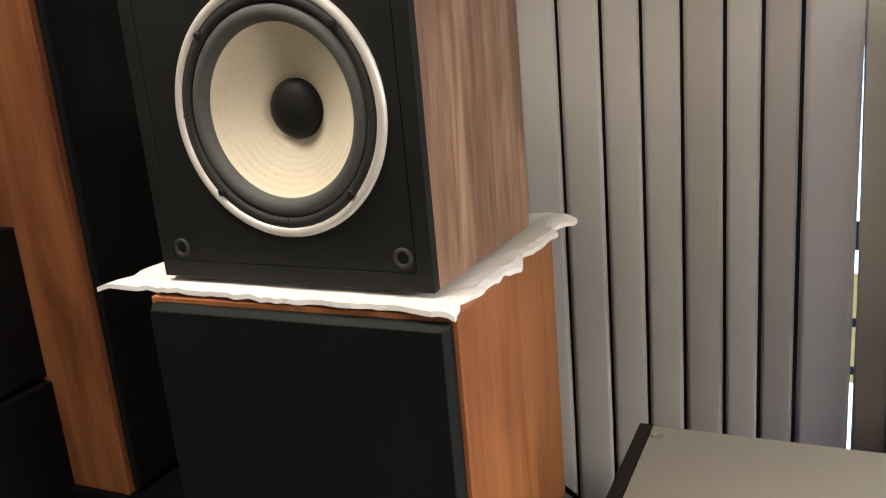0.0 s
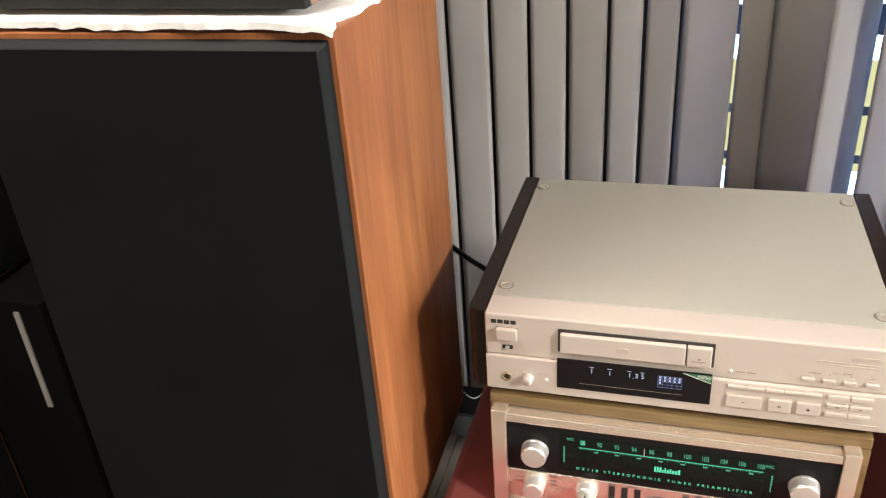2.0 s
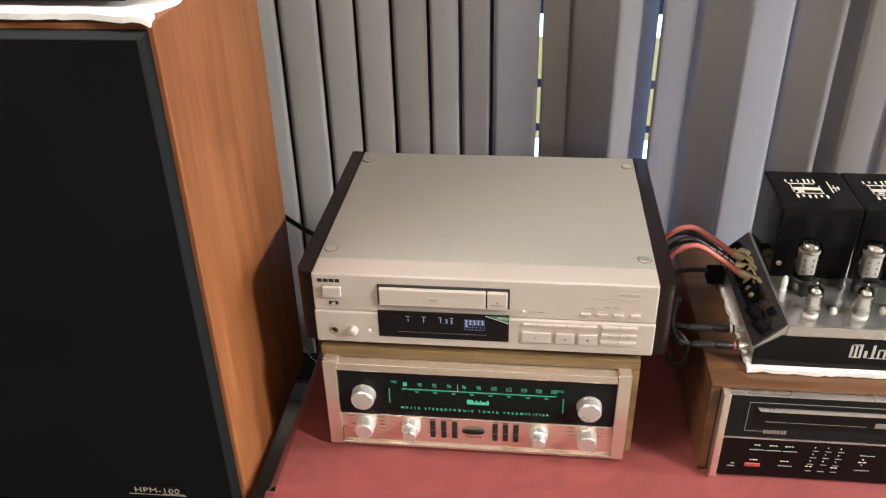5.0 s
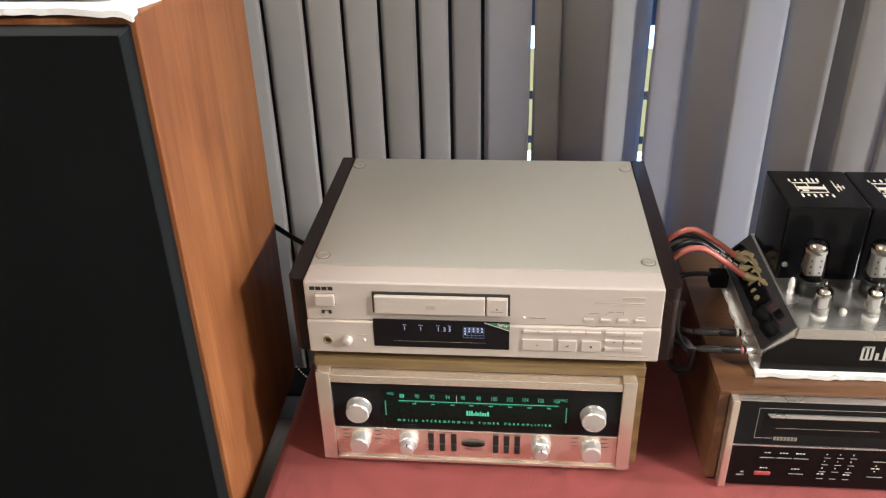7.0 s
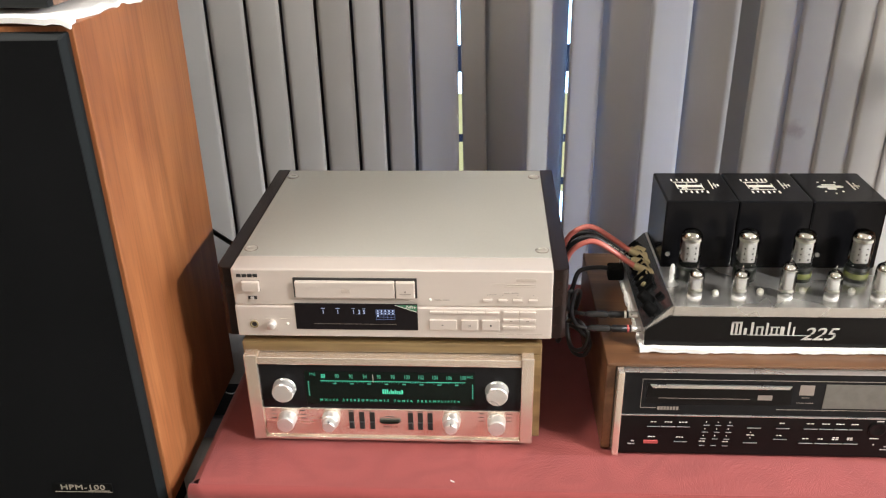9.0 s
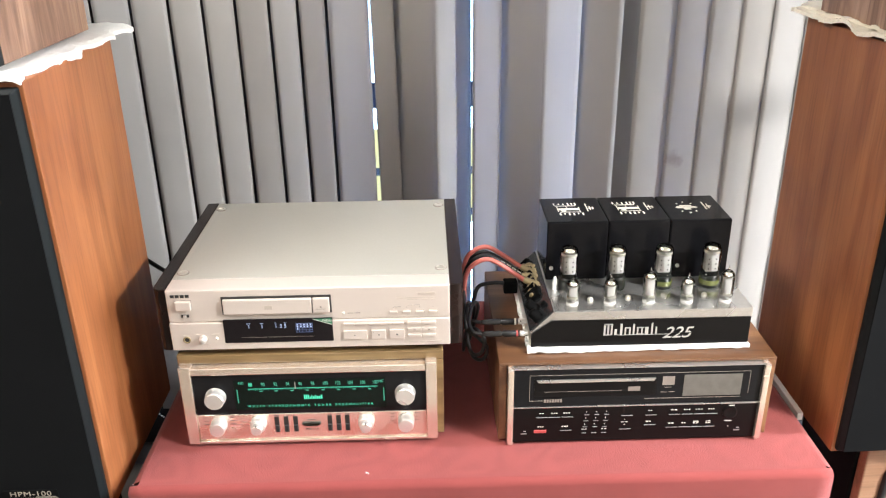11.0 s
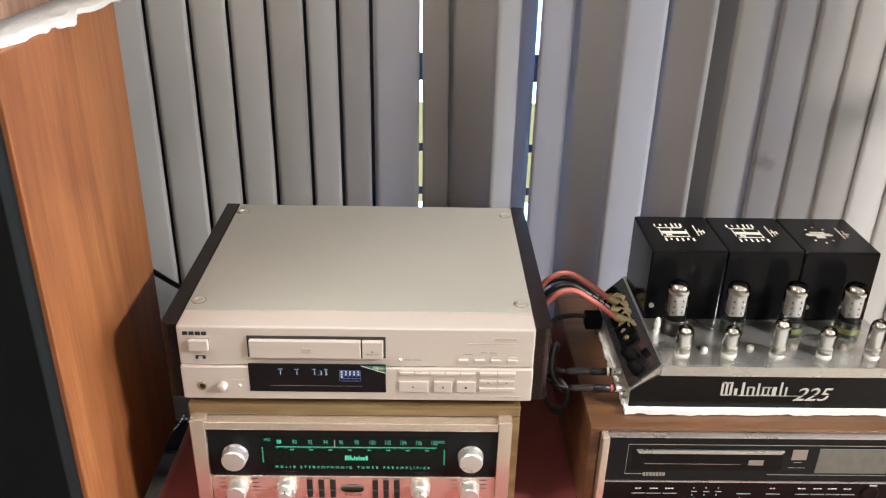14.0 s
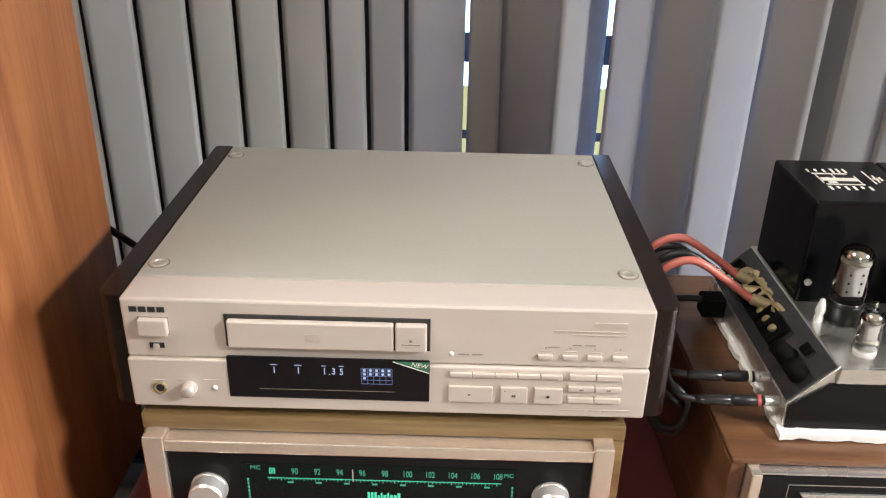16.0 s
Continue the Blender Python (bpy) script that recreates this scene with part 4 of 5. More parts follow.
def tuner():
    s = thing("tuner", (-0.005, 0.0, TZ), "tuner with green glowing dial and gold front in a wooden case", "tuner")
    X, D = 0.2085, 0.335
    part("top_panel", box(-X, X, 0.004, D, 0.147, 0.163, 0.002), M_OLIVE, s, "faded wooden top")
    part("side_panel", box(-X, -X + 0.013, 0.0045, D, 0.006, 0.1465, 0.0015), M_OLIVE, s)
    part("side_panel", box(X - 0.013, X, 0.0045, D, 0.006, 0.1465, 0.0015), M_OLIVE, s)
    part("bottom_panel", box(-X + 0.013, X - 0.013, 0.010, D, 0.006, 0.018), M_OLIVE, s)
    part("back_panel", box(-X + 0.013, X - 0.013, D - 0.012, D - 0.001, 0.018, 0.147), M_BLACKBACK, s)
    for sx in (-0.19, 0.19):
        for sy in (0.03, 0.30):
            part("foot", lathe([(0.010, 0.0), (0.012, 0.0065), (0.0, 0.0065)], (sx, sy, 0.0), "z", 16), M_BLACKBACK, s)
    # gold frame: posts, top rail, lower panel
    for x0, x1 in ((-0.2045, -0.1865), (0.1805, 0.1975)):
        part("post", box(x0, x1, -0.012, 0.020, 0.006, 0.1500, 0.0012), M_COPPER, s, "gold metal post")
    part("top_rail", box(-0.1862, 0.1802, -0.0105, 0.020, 0.1345, 0.1460, 0.0012), M_COPPER, s, "gold metal rail")
    part("lower_panel", box(-0.1862, 0.1802, -0.008, 0.010, 0.0115, 0.0590, 0.0008), M_COPPER, s, "polished gold control panel")
    part("bottom_lip", box(-0.1862, 0.1802, -0.0115, 0.010, 0.0060, 0.0112, 0.0010), M_COPPER, s, "gold lip")
    g = part("glass_panel", box(-0.1860, 0.1800, -0.007, 0.008, 0.0595, 0.1340, 0.0006), M_BLACKGLASS, s, "black glass panel")
    yd = -0.0072
    dial = part("dial_window", box(-0.1225, 0.1165, yd - 0.0008, yd + 0.0006, 0.0665, 0.1225, 0.0004), M_DIAL, s, "dark dial window with green scale")
    y = yd - 0.0009
    xs = np.linspace(-0.096, 0.100, 11)
    for k, x in enumerate(xs):
        lettering("dial_figure", str(88 + 2 * k), 0.0066, (float(x), y, 0.1145), M_GREEN if k == 0 else M_GREEN_DIM, dial, deep=0.0001, squash=0.62)
    spec = [(-0.1005, 0.1035, 0.1068, 0.1074)]
    for k in range(61):
        x = -0.0985 + 0.0033 * k
        spec.append((x - 0.0002, x + 0.0002, 0.1052 if k % 3 else 0.1042, 0.1068))
    part("dial_scale", bars(spec, y, deep=0.0002), M_GREEN, dial)
    part("dial_small_figures", bars([(-0.083 + 0.0245 * k, -0.078 + 0.0245 * k, 0.1018, 0.1034) for k in range(8)], y, deep=0.0002), M_GREEN_DIM, dial)
    part("dial_edge_print", bars([(-0.1185, -0.1170, 0.082 + 0.0042 * k, 0.0848 + 0.0042 * k) for k in range(6)] + [(0.1125, 0.1140, 0.080 + 0.0042 * k, 0.0828 + 0.0042 * k) for k in range(6)], y, deep=0.0002), M_GREEN_DIM, dial)
    lettering("dial_lettering", "MC", 0.0042, (-0.1105, y, 0.1178), M_GREEN_DIM, dial, deep=0.0001)
    lettering("dial_lettering", "MC", 0.0042, (0.1095, y, 0.1160), M_GREEN_DIM, dial, deep=0.0001)
    lettering("dial_lettering", "MX110 STEREOPHONIC TUNER PREAMPLIFIER", 0.0037, (-0.004, y, 0.0742), M_GREEN, dial, deep=0.0001, spacing=1.95)
    # maker's mark as plain blocks
    mk, x = [], -0.0135
    for w, h in ((0.0022, 0.0075), (0.0022, 0.0075), (0.0022, 0.0075), (0.0018, 0.004), (0.0016, 0.0070), (0.0026, 0.0048), (0.0016, 0.0070), (0.0026, 0.0048), (0.0024, 0.0048), (0.0026, 0.0070)):
        mk.append((x, x + w, 0.0862, 0.0862 + h))
        x += w + 0.0008
    part("maker_mark", bars(mk, y, deep=0.0002), M_GREEN, dial)
    part("needle", bars([(-0.0262, -0.0254, 0.1055, 0.1185)], y - 0.0003, deep=0.0002), M_NEEDLE, dial)
    kl, kr = -0.1525, 0.1470
    for x in (kl, kr):
        knob(s, x, -0.007, 0.0935, 0.0158, 0.016, "large brushed silver knob")
    knob(s, -0.153, -0.008, 0.0415, 0.0128, 0.018, "brushed silver knob")
    knob(s, 0.147, -0.008, 0.0415, 0.0128, 0.018, "brushed silver knob")
    knob(s, -0.090, -0.008, 0.0420, 0.0126, 0.012, "double brushed silver knob", 0.0092)
    knob(s, 0.083, -0.008, 0.0420, 0.0126, 0.012, "double brushed silver knob", 0.0092)
    for x in (-0.0605, -0.0455, -0.0305, 0.0245, 0.0385, 0.0525):
        sl = part("switch_slot", box(x - 0.0036, x + 0.0036, -0.0086, -0.0075, 0.0245, 0.0540), M_SLOT, s, "black rocker slot")
        part("rocker", box(x - 0.0030, x + 0.0030, -0.0120, -0.0084, 0.0270, 0.0385, 0.0008), M_GASKET, sl)
    part("thumb_wheel", prism([(-0.0205, 0.0405), (-0.0155, 0.0412), (0.0055, 0.0412), (0.0105, 0.0405), (0.0055, 0.0372), (-0.0050, 0.0362), (-0.0155, 0.0372)], -0.0125, -0.0078, 0.0006), M_BASE, s, "black thumb wheel")
    lettering("panel_lettering", "MX110", 0.0042, (-0.005, -0.0083, 0.0285), M_BLACKINK, s, deep=0.0001, spacing=1.25)
    sp = []
    for x in (-0.1715, -0.1295, 0.1265, 0.1655):
        sp += [(x - 0.005, x + 0.003, 0.0545 - 0.0065 * k, 0.0552 - 0.0065 * k) for k in range(3)]
    sp += [(-0.065, -0.056, 0.0560, 0.0565), (-0.043, -0.032, 0.0560, 0.0565), (0.021, 0.028, 0.0560, 0.0565), (0.034, 0.043, 0.0560, 0.0565), (0.048, 0.057, 0.0560, 0.0565), (-0.012, 0.002, 0.0465, 0.0471)]
    part("small_print", bars(sp, -0.008), M_BLACKINK, s)
    return s


tuner()


# ---- black disc player in a walnut case ----
def black_player():
    s = thing("disc_player", (0.508, -0.006, TZ), "black disc player in a walnut case", "disc player")
    X, D, H = 0.218, 0.324, 0.148
    part("top_panel", box(-X, X, -0.010, D, H - 0.0055, H, 0.0015), M_CASE, s, "walnut top")
    part("top_rail", box(-X + 0.013, X - 0.013, 0.0, D - 0.013, H - 0.013, H - 0.0057), M_CASE, s)
    part("side_panel", box(-X, -X + 0.0125, -0.009, D, 0.004, H - 0.0057, 0.0012), M_CASE_SIDE, s)
    part("side_panel", box(X - 0.0125, X, -0.009, D, 0.004, H - 0.0057, 0.0012), M_CASE_SIDE, s)
    part("bottom_panel", box(-X + 0.013, X - 0.013, 0.01, D, 0.004, 0.014), M_CASE, s)
    part("back_panel", box(-X + 0.013, X - 0.013, D - 0.012, D - 0.002, 0.014, H - 0.013), M_BLACKBACK, s)
    for sx in (-0.19, 0.19):
        for sy in (0.03, 0.29):
            part("foot", lathe([(0.010, 0.0), (0.012, 0.0045), (0.0, 0.0045)], (sx, sy, 0.0), "z", 16), M_BLACKBACK, s)
    for x0, x1 in ((-0.2045, -0.1955), (0.1955, 0.2045)):
        part("post", box(x0, x1, -0.024, 0.010, 0.003, 0.1425, 0.0012), M_COPPER, s, "pale gold metal post")
    up = part("upper_panel", box(-0.195, 0.195, -0.018, 0.008, 0.0715, 0.1400, 0.0008), M_BLACKGLASS, s, "glossy black upper front")
    lo = part("lower_panel", box(-0.195, 0.195, -0.018, 0.008, 0.0040, 0.0690, 0.0008), M_BLACKPANEL, s, "black control panel")
    part("trim_line", box(-0.195, 0.195, -0.0195, 0.0, 0.0692, 0.0712, 0.0004), M_STEEL, s, "silver trim line")
    part("trim_line", box(-0.195, 0.195, -0.0195, 0.0, 0.1402, 0.1416, 0.0004), M_STEEL, s, "silver trim line")
    y = -0.0181
    X_ = lambda px: -0.197 + (px - 1031) / (1493 - 1031) * 0.394
    Z_ = lambda py: 0.070 - (py - 735) / 55 * 0.064
    fr = []
    for x0, x1, z0, z1 in ((-0.170, -0.149, 0.082, 0.0826), (0.012, 0.165, 0.082, 0.0826), (-0.170, 0.176, 0.1288, 0.1294), (-0.1704, -0.1698, 0.082, 0.1294), (0.1757, 0.1763, 0.088, 0.1294)):
        fr.append((x0, x1, z0, z1))
    part("panel_outline", bars(fr, y, deep=0.0004), M_PRINT, up, "thin engraved outline")
    part("tray_recess", box(-0.163, 0.029, y - 0.0003, y + 0.001, 0.0895, 0.1235), M_BLACKPANEL, up)
    part("tray_edge", prism([(-0.160, 0.1215), (0.027, 0.1215), (0.024, 0.1165), (-0.156, 0.1165)], y - 0.0030, y, 0.0004), M_STEEL, up, "bevelled silver tray edge")
    part("small_print", bars([(-0.147, -0.025, 0.0985, 0.0990), (-0.147, -0.122, 0.0982, 0.0993)], y - 0.0003, deep=0.0003), M_PRINT, up)
    part("format_mark", bars([(-0.015, 0.004, 0.0975, 0.1055)], y - 0.0003, deep=0.0003), M_PRINT, up, "grey square mark")
    part("format_mark", bars([(0.0385, 0.0575, 0.1065, 0.1225), (0.0425, 0.053, 0.1020, 0.1026), (0.037, 0.047, 0.0935, 0.0940), (0.049, 0.059, 0.0935, 0.0940)], y, deep=0.0003), M_PRINT, up, "grey square mark")
    part("maker_mark", bars([(-0.147 + 0.0042 * k, -0.1438 + 0.0042 * k, 0.079, 0.0845) for k in range(7)], y, deep=0.0003), M_PRINT, up, "dull raised mark reduced to blocks")
    part("display_window", box(0.072, 0.164, y - 0.0006, y + 0.001, 0.0855, 0.1245, 0.0003), M_GREYWINDOW, up, "grey glossy display window")

    def line(a, b2, py, h=0.0011, mat_=M_SILVERINK):
        k = part("key", box(X_(a), X_(b2), y - 0.0022, y, Z_(py) - h, Z_(py) + h, 0.0003), M_BLACKPANEL if mat_ is M_SILVERINK else mat_, lo)
        if mat_ is M_SILVERINK:
            part("key_edge", bars([(X_(a), X_(b2), Z_(py) + h * 0.2, Z_(py) + h)], y - 0.0022, deep=0.0003), M_SILVERINK, k)

    def words(a, b2, py, h=0.0008, n=1):
        w = (X_(b2) - X_(a)) / n
        part("small_print", bars([(X_(a) + w * k, X_(a) + w * (k + 0.72), Z_(py) - h, Z_(py) + h) for k in range(n)], y, deep=0.0003), M_WHITEINK, lo)
    for a, b2, py in ((1076, 1097, 751), (1099, 1121, 751), (1124, 1145, 751), (1122, 1143, 773), (1236, 1257, 751), (1233, 1255, 773), (1281, 1302, 751), (1280, 1301, 767),
                      (1325, 1346, 751), (1349, 1370, 751), (1372, 1393, 751), (1395, 1416, 751), (1321, 1343, 772), (1346, 1367, 772), (1369, 1390, 772), (1392, 1414, 772)):
        line(a, b2, py)
    line(1073, 1096, 774, 0.0024, M_REDINK)
    for a, b2, py, n in ((1082, 1092, 745, 2), (1104, 1117, 745, 3), (1127, 1141, 745, 3), (1080, 1092, 767, 3), (1125, 1138, 767, 3), (1286, 1295, 744, 2), (1284, 1294, 762, 2),
                         (1329, 1342, 744, 2), (1353, 1366, 744, 3), (1375, 1389, 744, 3), (1399, 1411, 744, 3), (1326, 1338, 766, 2), (1351, 1360, 766, 2), (1374, 1385, 764, 2), (1397, 1407, 764, 2), (1373, 1385, 766.5, 2), (1397, 1407, 766.5, 2),
                         (1237, 1251, 762, 2), (1163, 1174, 772.5, 2), (1200, 1211, 772.5, 2), (1242, 1245, 758, 1), (1242, 1245, 766, 1)):
        words(a, b2, py, 0.0007, n)
    for r_ in range(4):
        for c_ in range(3):
            px = 1171 - 1.2 * r_ + 18.5 * c_
            line(px - 4.5, px + 4.5, 748 + 10 * r_, 0.0009)
            if r_ < 3:
                words(px - 1, px + 1, 744 + 10 * r_, 0.0009)
    ring = lathe([(0.012, 0.0), (0.012, 0.0015), (0.010, 0.0022), (0.004, 0.0015), (0.0, 0.0015)], (X_(1440), y, Z_(750)), "-y", 28)
    part("ring_key", ring, M_BLACKPANEL, lo, "round black key")
    part("small_print", bars([(X_(1437), X_(1448), Z_(739) - 0.0008, Z_(739) + 0.0008), (X_(1432), X_(1446), Z_(764) - 0.0008, Z_(764) + 0.0008)] +
                             [(X_(q) - 0.0008, X_(q) + 0.0008, Z_(w) - 0.0008, Z_(w) + 0.0008) for q, w in ((1431, 750), (1452, 750), (1435, 743), (1447, 743), (1435, 757), (1447, 757), (1440, 773))], y, deep=0.0003), M_WHITEINK, lo)
    for px, py in ((1053, 776), (1457, 778)):
        part("corner_print", bars([(X_(px - 5), X_(px + 6), Z_(py + 2) - 0.0008, Z_(py + 2) + 0.0008), (X_(px), X_(px + 5), Z_(py - 2) - 0.0006, Z_(py - 2) + 0.0010)], y, deep=0.0003), M_SILVERINK, lo)
    return s


black_player()


# ---- valve amplifier ----
AX, AY, AZ = 0.5165, 0.020, 0.9005
torn_sheet("foam_sheet_paper", (0.513, 0.135, 0.8935), 0.5, 0.352, 0.250, M_PAPER, "white packing foam under the valve amplifier", 9, 0.002, 0.006, 0.0)
bpy.data.objects["foam_sheet_paper"].name = "packing_foam"
bpy.data.objects["packing_foam"]["category"] = "packing foam"


def valve(parent_name, x, y, z, r, h, big, label):
    """A valve: socket, glass envelope, plate inside, silver getter under the dome."""
    v = thing("valve", (x, y, z), label, "valve", group="large valves" if big else "small valves")
    if big:
        part("socket", lathe([(r * 1.02, 0.0), (r * 1.02, 0.003), (r * 1.08, 0.0035), (r * 1.06, 0.017), (r * 1.08, 0.018), (r * 1.08, 0.0200), (r * 0.9, 0.0207), (0.0, 0.0207)], seg=28), M_BASE, v, "dark socket", True)
        if "olive" in label:
            part("socket_band", lathe([(r * 1.075, 0.0060), (r * 1.10, 0.0064), (r * 1.10, 0.0140), (r * 1.075, 0.0144)], seg=28), M_OLIVEBAND, v, "worn olive printed band", True)
        part("base_ring", lathe([(r * 0.98, 0.0205), (r * 1.03, 0.0213), (r * 1.03, 0.0220), (r * 0.95, 0.0226)], seg=28), M_SLEEVE, v, "dark metal ring", True)
        gz = 0.024
        part("envelope", lathe([(r * 0.94, gz), (r, gz + 0.006), (r, h - r * 0.95), (r * 0.95, h - r * 0.55), (r * 0.78, h - r * 0.22), (r * 0.45, h - 0.0008), (0.0, h)], seg=28), M_GLASS, v, "clear glass envelope", True)
        b = box(-r * 0.72, r * 0.72, -r * 0.50, r * 0.50, gz + 0.003, h - r * 1.15, r * 0.18)
        pl = part("plate", b, M_PLATE, v, "grey metal plate")
        hb = bmesh.new()
        for k in range(3):
            for sx in (-0.38, 0.38):
                join(hb, box(sx * r - 0.0009, sx * r + 0.0009, -r * 0.50 - 0.0004, -r * 0.50 + 0.0002, gz + 0.008 + 0.0085 * k, gz + 0.0103 + 0.0085 * k))
        part("plate_holes", hb, M_SLOT, pl)
        part("mica_disc", lathe([(0.0, 0.0), (r * 0.88, 0.0), (r * 0.88, 0.0008), (0.0, 0.0008)], (0, 0, h - r * 1.1), seg=24), M_WHITEINK, v)
        part("getter", lathe([(r * 0.93, h - r * 0.75), (r * 0.90, h - r * 0.52), (r * 0.74, h - r * 0.24), (r * 0.42, h - 0.0020), (0.0, h - 0.0012)], seg=28), M_GETTER, v, "silver getter flash", True)
    else:
        part("socket", lathe([(r * 0.92, 0.0), (r * 0.92, 0.003), (0.0, 0.003)], seg=20), M_PLATE, v, "pale ceramic socket", True)
        part("envelope", lathe([(r * 0.96, 0.004), (r, 0.007), (r, h - r * 1.1), (r * 0.9, h - r * 0.6), (r * 0.55, h - r * 0.22), (r * 0.22, h - r * 0.08), (r * 0.13, h + 0.002), (r * 0.06, h + 0.006), (0.0, h + 0.0065)], seg=24), M_GLASS, v, "clear glass envelope", True)
        part("plate", box(-r * 0.62, r * 0.62, -r * 0.38, r * 0.38, 0.011, h - r * 1.2, r * 0.15), M_PLATE, v, "grey metal plate")
        part("mica_disc", lathe([(0.0, 0.0), (r * 0.9, 0.0), (r * 0.9, 0.0006), (0.0, 0.0006)], (0, 0, 0.0095), seg=20), M_WHITEINK, v)
        part("mica_disc", lathe([(0.0, 0.0), (r * 0.9, 0.0), (r * 0.9, 0.0006), (0.0, 0.0006)], (0, 0, h - r * 1.12), seg=20), M_WHITEINK, v)
        part("getter", lathe([(r * 0.93, h - r * 1.0), (r * 0.84, h - r * 0.6), (r * 0.5, h - r * 0.25), (0.0, h - r * 0.18)], seg=24), M_GETTER, v, "silver getter flash", True)
    return v


def amplifier():
    s = thing("valve_amplifier", (AX, AY, AZ), "valve amplifier with steel chassis and three black transformers", "amplifier")
    x0, x1, top, D = 0.341 - AX, 0.6905 - AX, 0.0625, 0.236
    slope = [(x0, 0.0), (x1, 0.0), (x1, top), (0.379 - AX, top), (x0, 0.024)]
    part("chassis", prism(slope, 0.0, D, 0.0008), M_STEEL, s, "polished stainless chassis")
    fp = [(x0 + 0.002, 0.0005), (x1 - 0.001, 0.0005), (x1 - 0.001, top - 0.016), (0.3745 - AX, top - 0.016), (x0 + 0.002, 0.0235)]
    f = part("front_plate", prism(fp, -0.0022, -0.0002, 0.0003), M_BLACKPANEL, s, "black front plate with silver lettering")
    part("front_lip", prism([(0.3775 - AX, top - 0.0145), (x1, top - 0.0145), (x1, top + 0.0002), (0.379 - AX, top + 0.0002)], -0.0030, 0.0, 0.0004), M_STEEL, s, "steel front lip")
    # maker's mark as plain blocks, then the figures
    y = -0.0023
    mk = []
    x = 0.4575 - AX
    for w, h, gap in ((0.0032, 0.020, 0.0012), (0.0032, 0.020, 0.0012), (0.0032, 0.020, 0.0016), (0.0040, 0.010, 0.0030), (0.0036, 0.0195, 0.0020), (0.0026, 0.013, 0.0030), (0.0026, 0.013, 0.0020), (0.0030, 0.0185, 0.0022),
                     (0.0024, 0.013, 0.0030), (0.0024, 0.013, 0.0022), (0.0056, 0.013, 0.0020), (0.0028, 0.0200, 0.0026), (0.0026, 0.013, 0.002)):
        mk.append((x, x + w * 0.92, 0.0195, 0.0195 + h))
        x += (w + gap) * 1.27
    mk += [(0.4575 - AX, 0.470 - AX, 0.0375, 0.0395), (0.4575 - AX, 0.4690 - AX, 0.0190, 0.0202), (x - 0.054, x - 0.046, 0.0310, 0.0325), (x - 0.036, x - 0.024, 0.0310, 0.0325), (x - 0.036, x - 0.024, 0.0195, 0.0210), (0.480 - AX, 0.560 - AX, 0.0187, 0.0193)]
    part("maker_mark", bars(mk, y), M_RING, f, "silver gothic mark reduced to blocks")
    lettering("model_lettering", "225", 0.0195, (0.5735 - AX, y, 0.0205), M_RING, f, deep=0.0005, shear=0.35, squash=1.12, spacing=0.95)
    part("lettering_line", bars([(0.550 - AX, 0.600 - AX, 0.0205, 0.0213)], y - 0.0004), M_BLACKPANEL, f)
    # transformers
    for k in range(3):
        a = 0.3795 + 0.1017 * k - AX
        t = part("transformer", box(a, a + 0.1010, 0.111, 0.224, top, 0.1672, 0.0028, 3), M_ENAMEL, s, "glossy black transformer box with white diagram")
        zt = 0.1674
        u = lambda p: a + p * 0.101
        v = lambda q: 0.111 + q * 0.113
        spec = []
        if k < 2:
            spec = [(0.22, 0.56, 0.635, 0.655), (0.26, 0.60, 0.475, 0.545), (0.26, 0.62, 0.385, 0.400), (0.24, 0.252, 0.42, 0.62), (0.40, 0.412, 0.54, 0.64), (0.60, 0.612, 0.39, 0.60), (0.30, 0.38, 0.42, 0.46)]
            spec += [(0.20 + 0.08 * j, 0.222 + 0.08 * j, 0.68 + 0.02 * (j % 2), 0.75) for j in range(3)] + [(0.44 + 0.06 * j, 0.464 + 0.06 * j, 0.67, 0.77) for j in range(3)]
            spec += [(0.25 + 0.075 * j, 0.276 + 0.075 * j, 0.27 + 0.03 * (j % 3 == 1), 0.35) for j in range(6)]
            spec += [(0.735, 0.750, 0.42, 0.72), (0.76, 0.82, 0.53, 0.555), (0.785, 0.80, 0.46, 0.62), (0.83, 0.85, 0.50, 0.58)]
        else:
            spec = [(0.24, 0.56, 0.46, 0.53), (0.34, 0.46, 0.40, 0.46), (0.30, 0.50, 0.54, 0.58), (0.70, 0.725, 0.40, 0.70), (0.74, 0.82, 0.50, 0.54), (0.76, 0.78, 0.44, 0.62)]
            spec += [(0.40 + 0.17 * math.cos(j * 0.785) - 0.012, 0.40 + 0.17 * math.cos(j * 0.785) + 0.014, 0.49 + 0.22 * math.sin(j * 0.785) - 0.014, 0.49 + 0.22 * math.sin(j * 0.785) + 0.016) for j in range(8)]
        b = bmesh.new()
        for p0, p1, q0, q1 in spec:
            join(b, box(u(p0), u(p1), v(q0), v(q1), zt - 0.0006, zt + 0.0002))
        part("diagram", b, M_WHITEINK, t, "white printed diagram")
    for xx in (0.388, 0.600):
        part("bolt", lathe([(0.0035, 0.0), (0.0033, 0.002), (0.0, 0.003)], (xx - AX, 0.111, 0.085), "-y", 12), M_CHROME, s)
    # small white lamps and bolts on the deck
    for xx, yy in ((0.441, 0.035), (0.503, 0.040), (0.562, 0.045), (0.627, 0.043)):
        part("deck_bolt", lathe([(0.0048, 0.0), (0.0045, 0.003), (0.0025, 0.0048), (0.0, 0.0052)], (xx - AX, yy, top), seg=16), M_WHITEINK, s, "white round bolt", True)
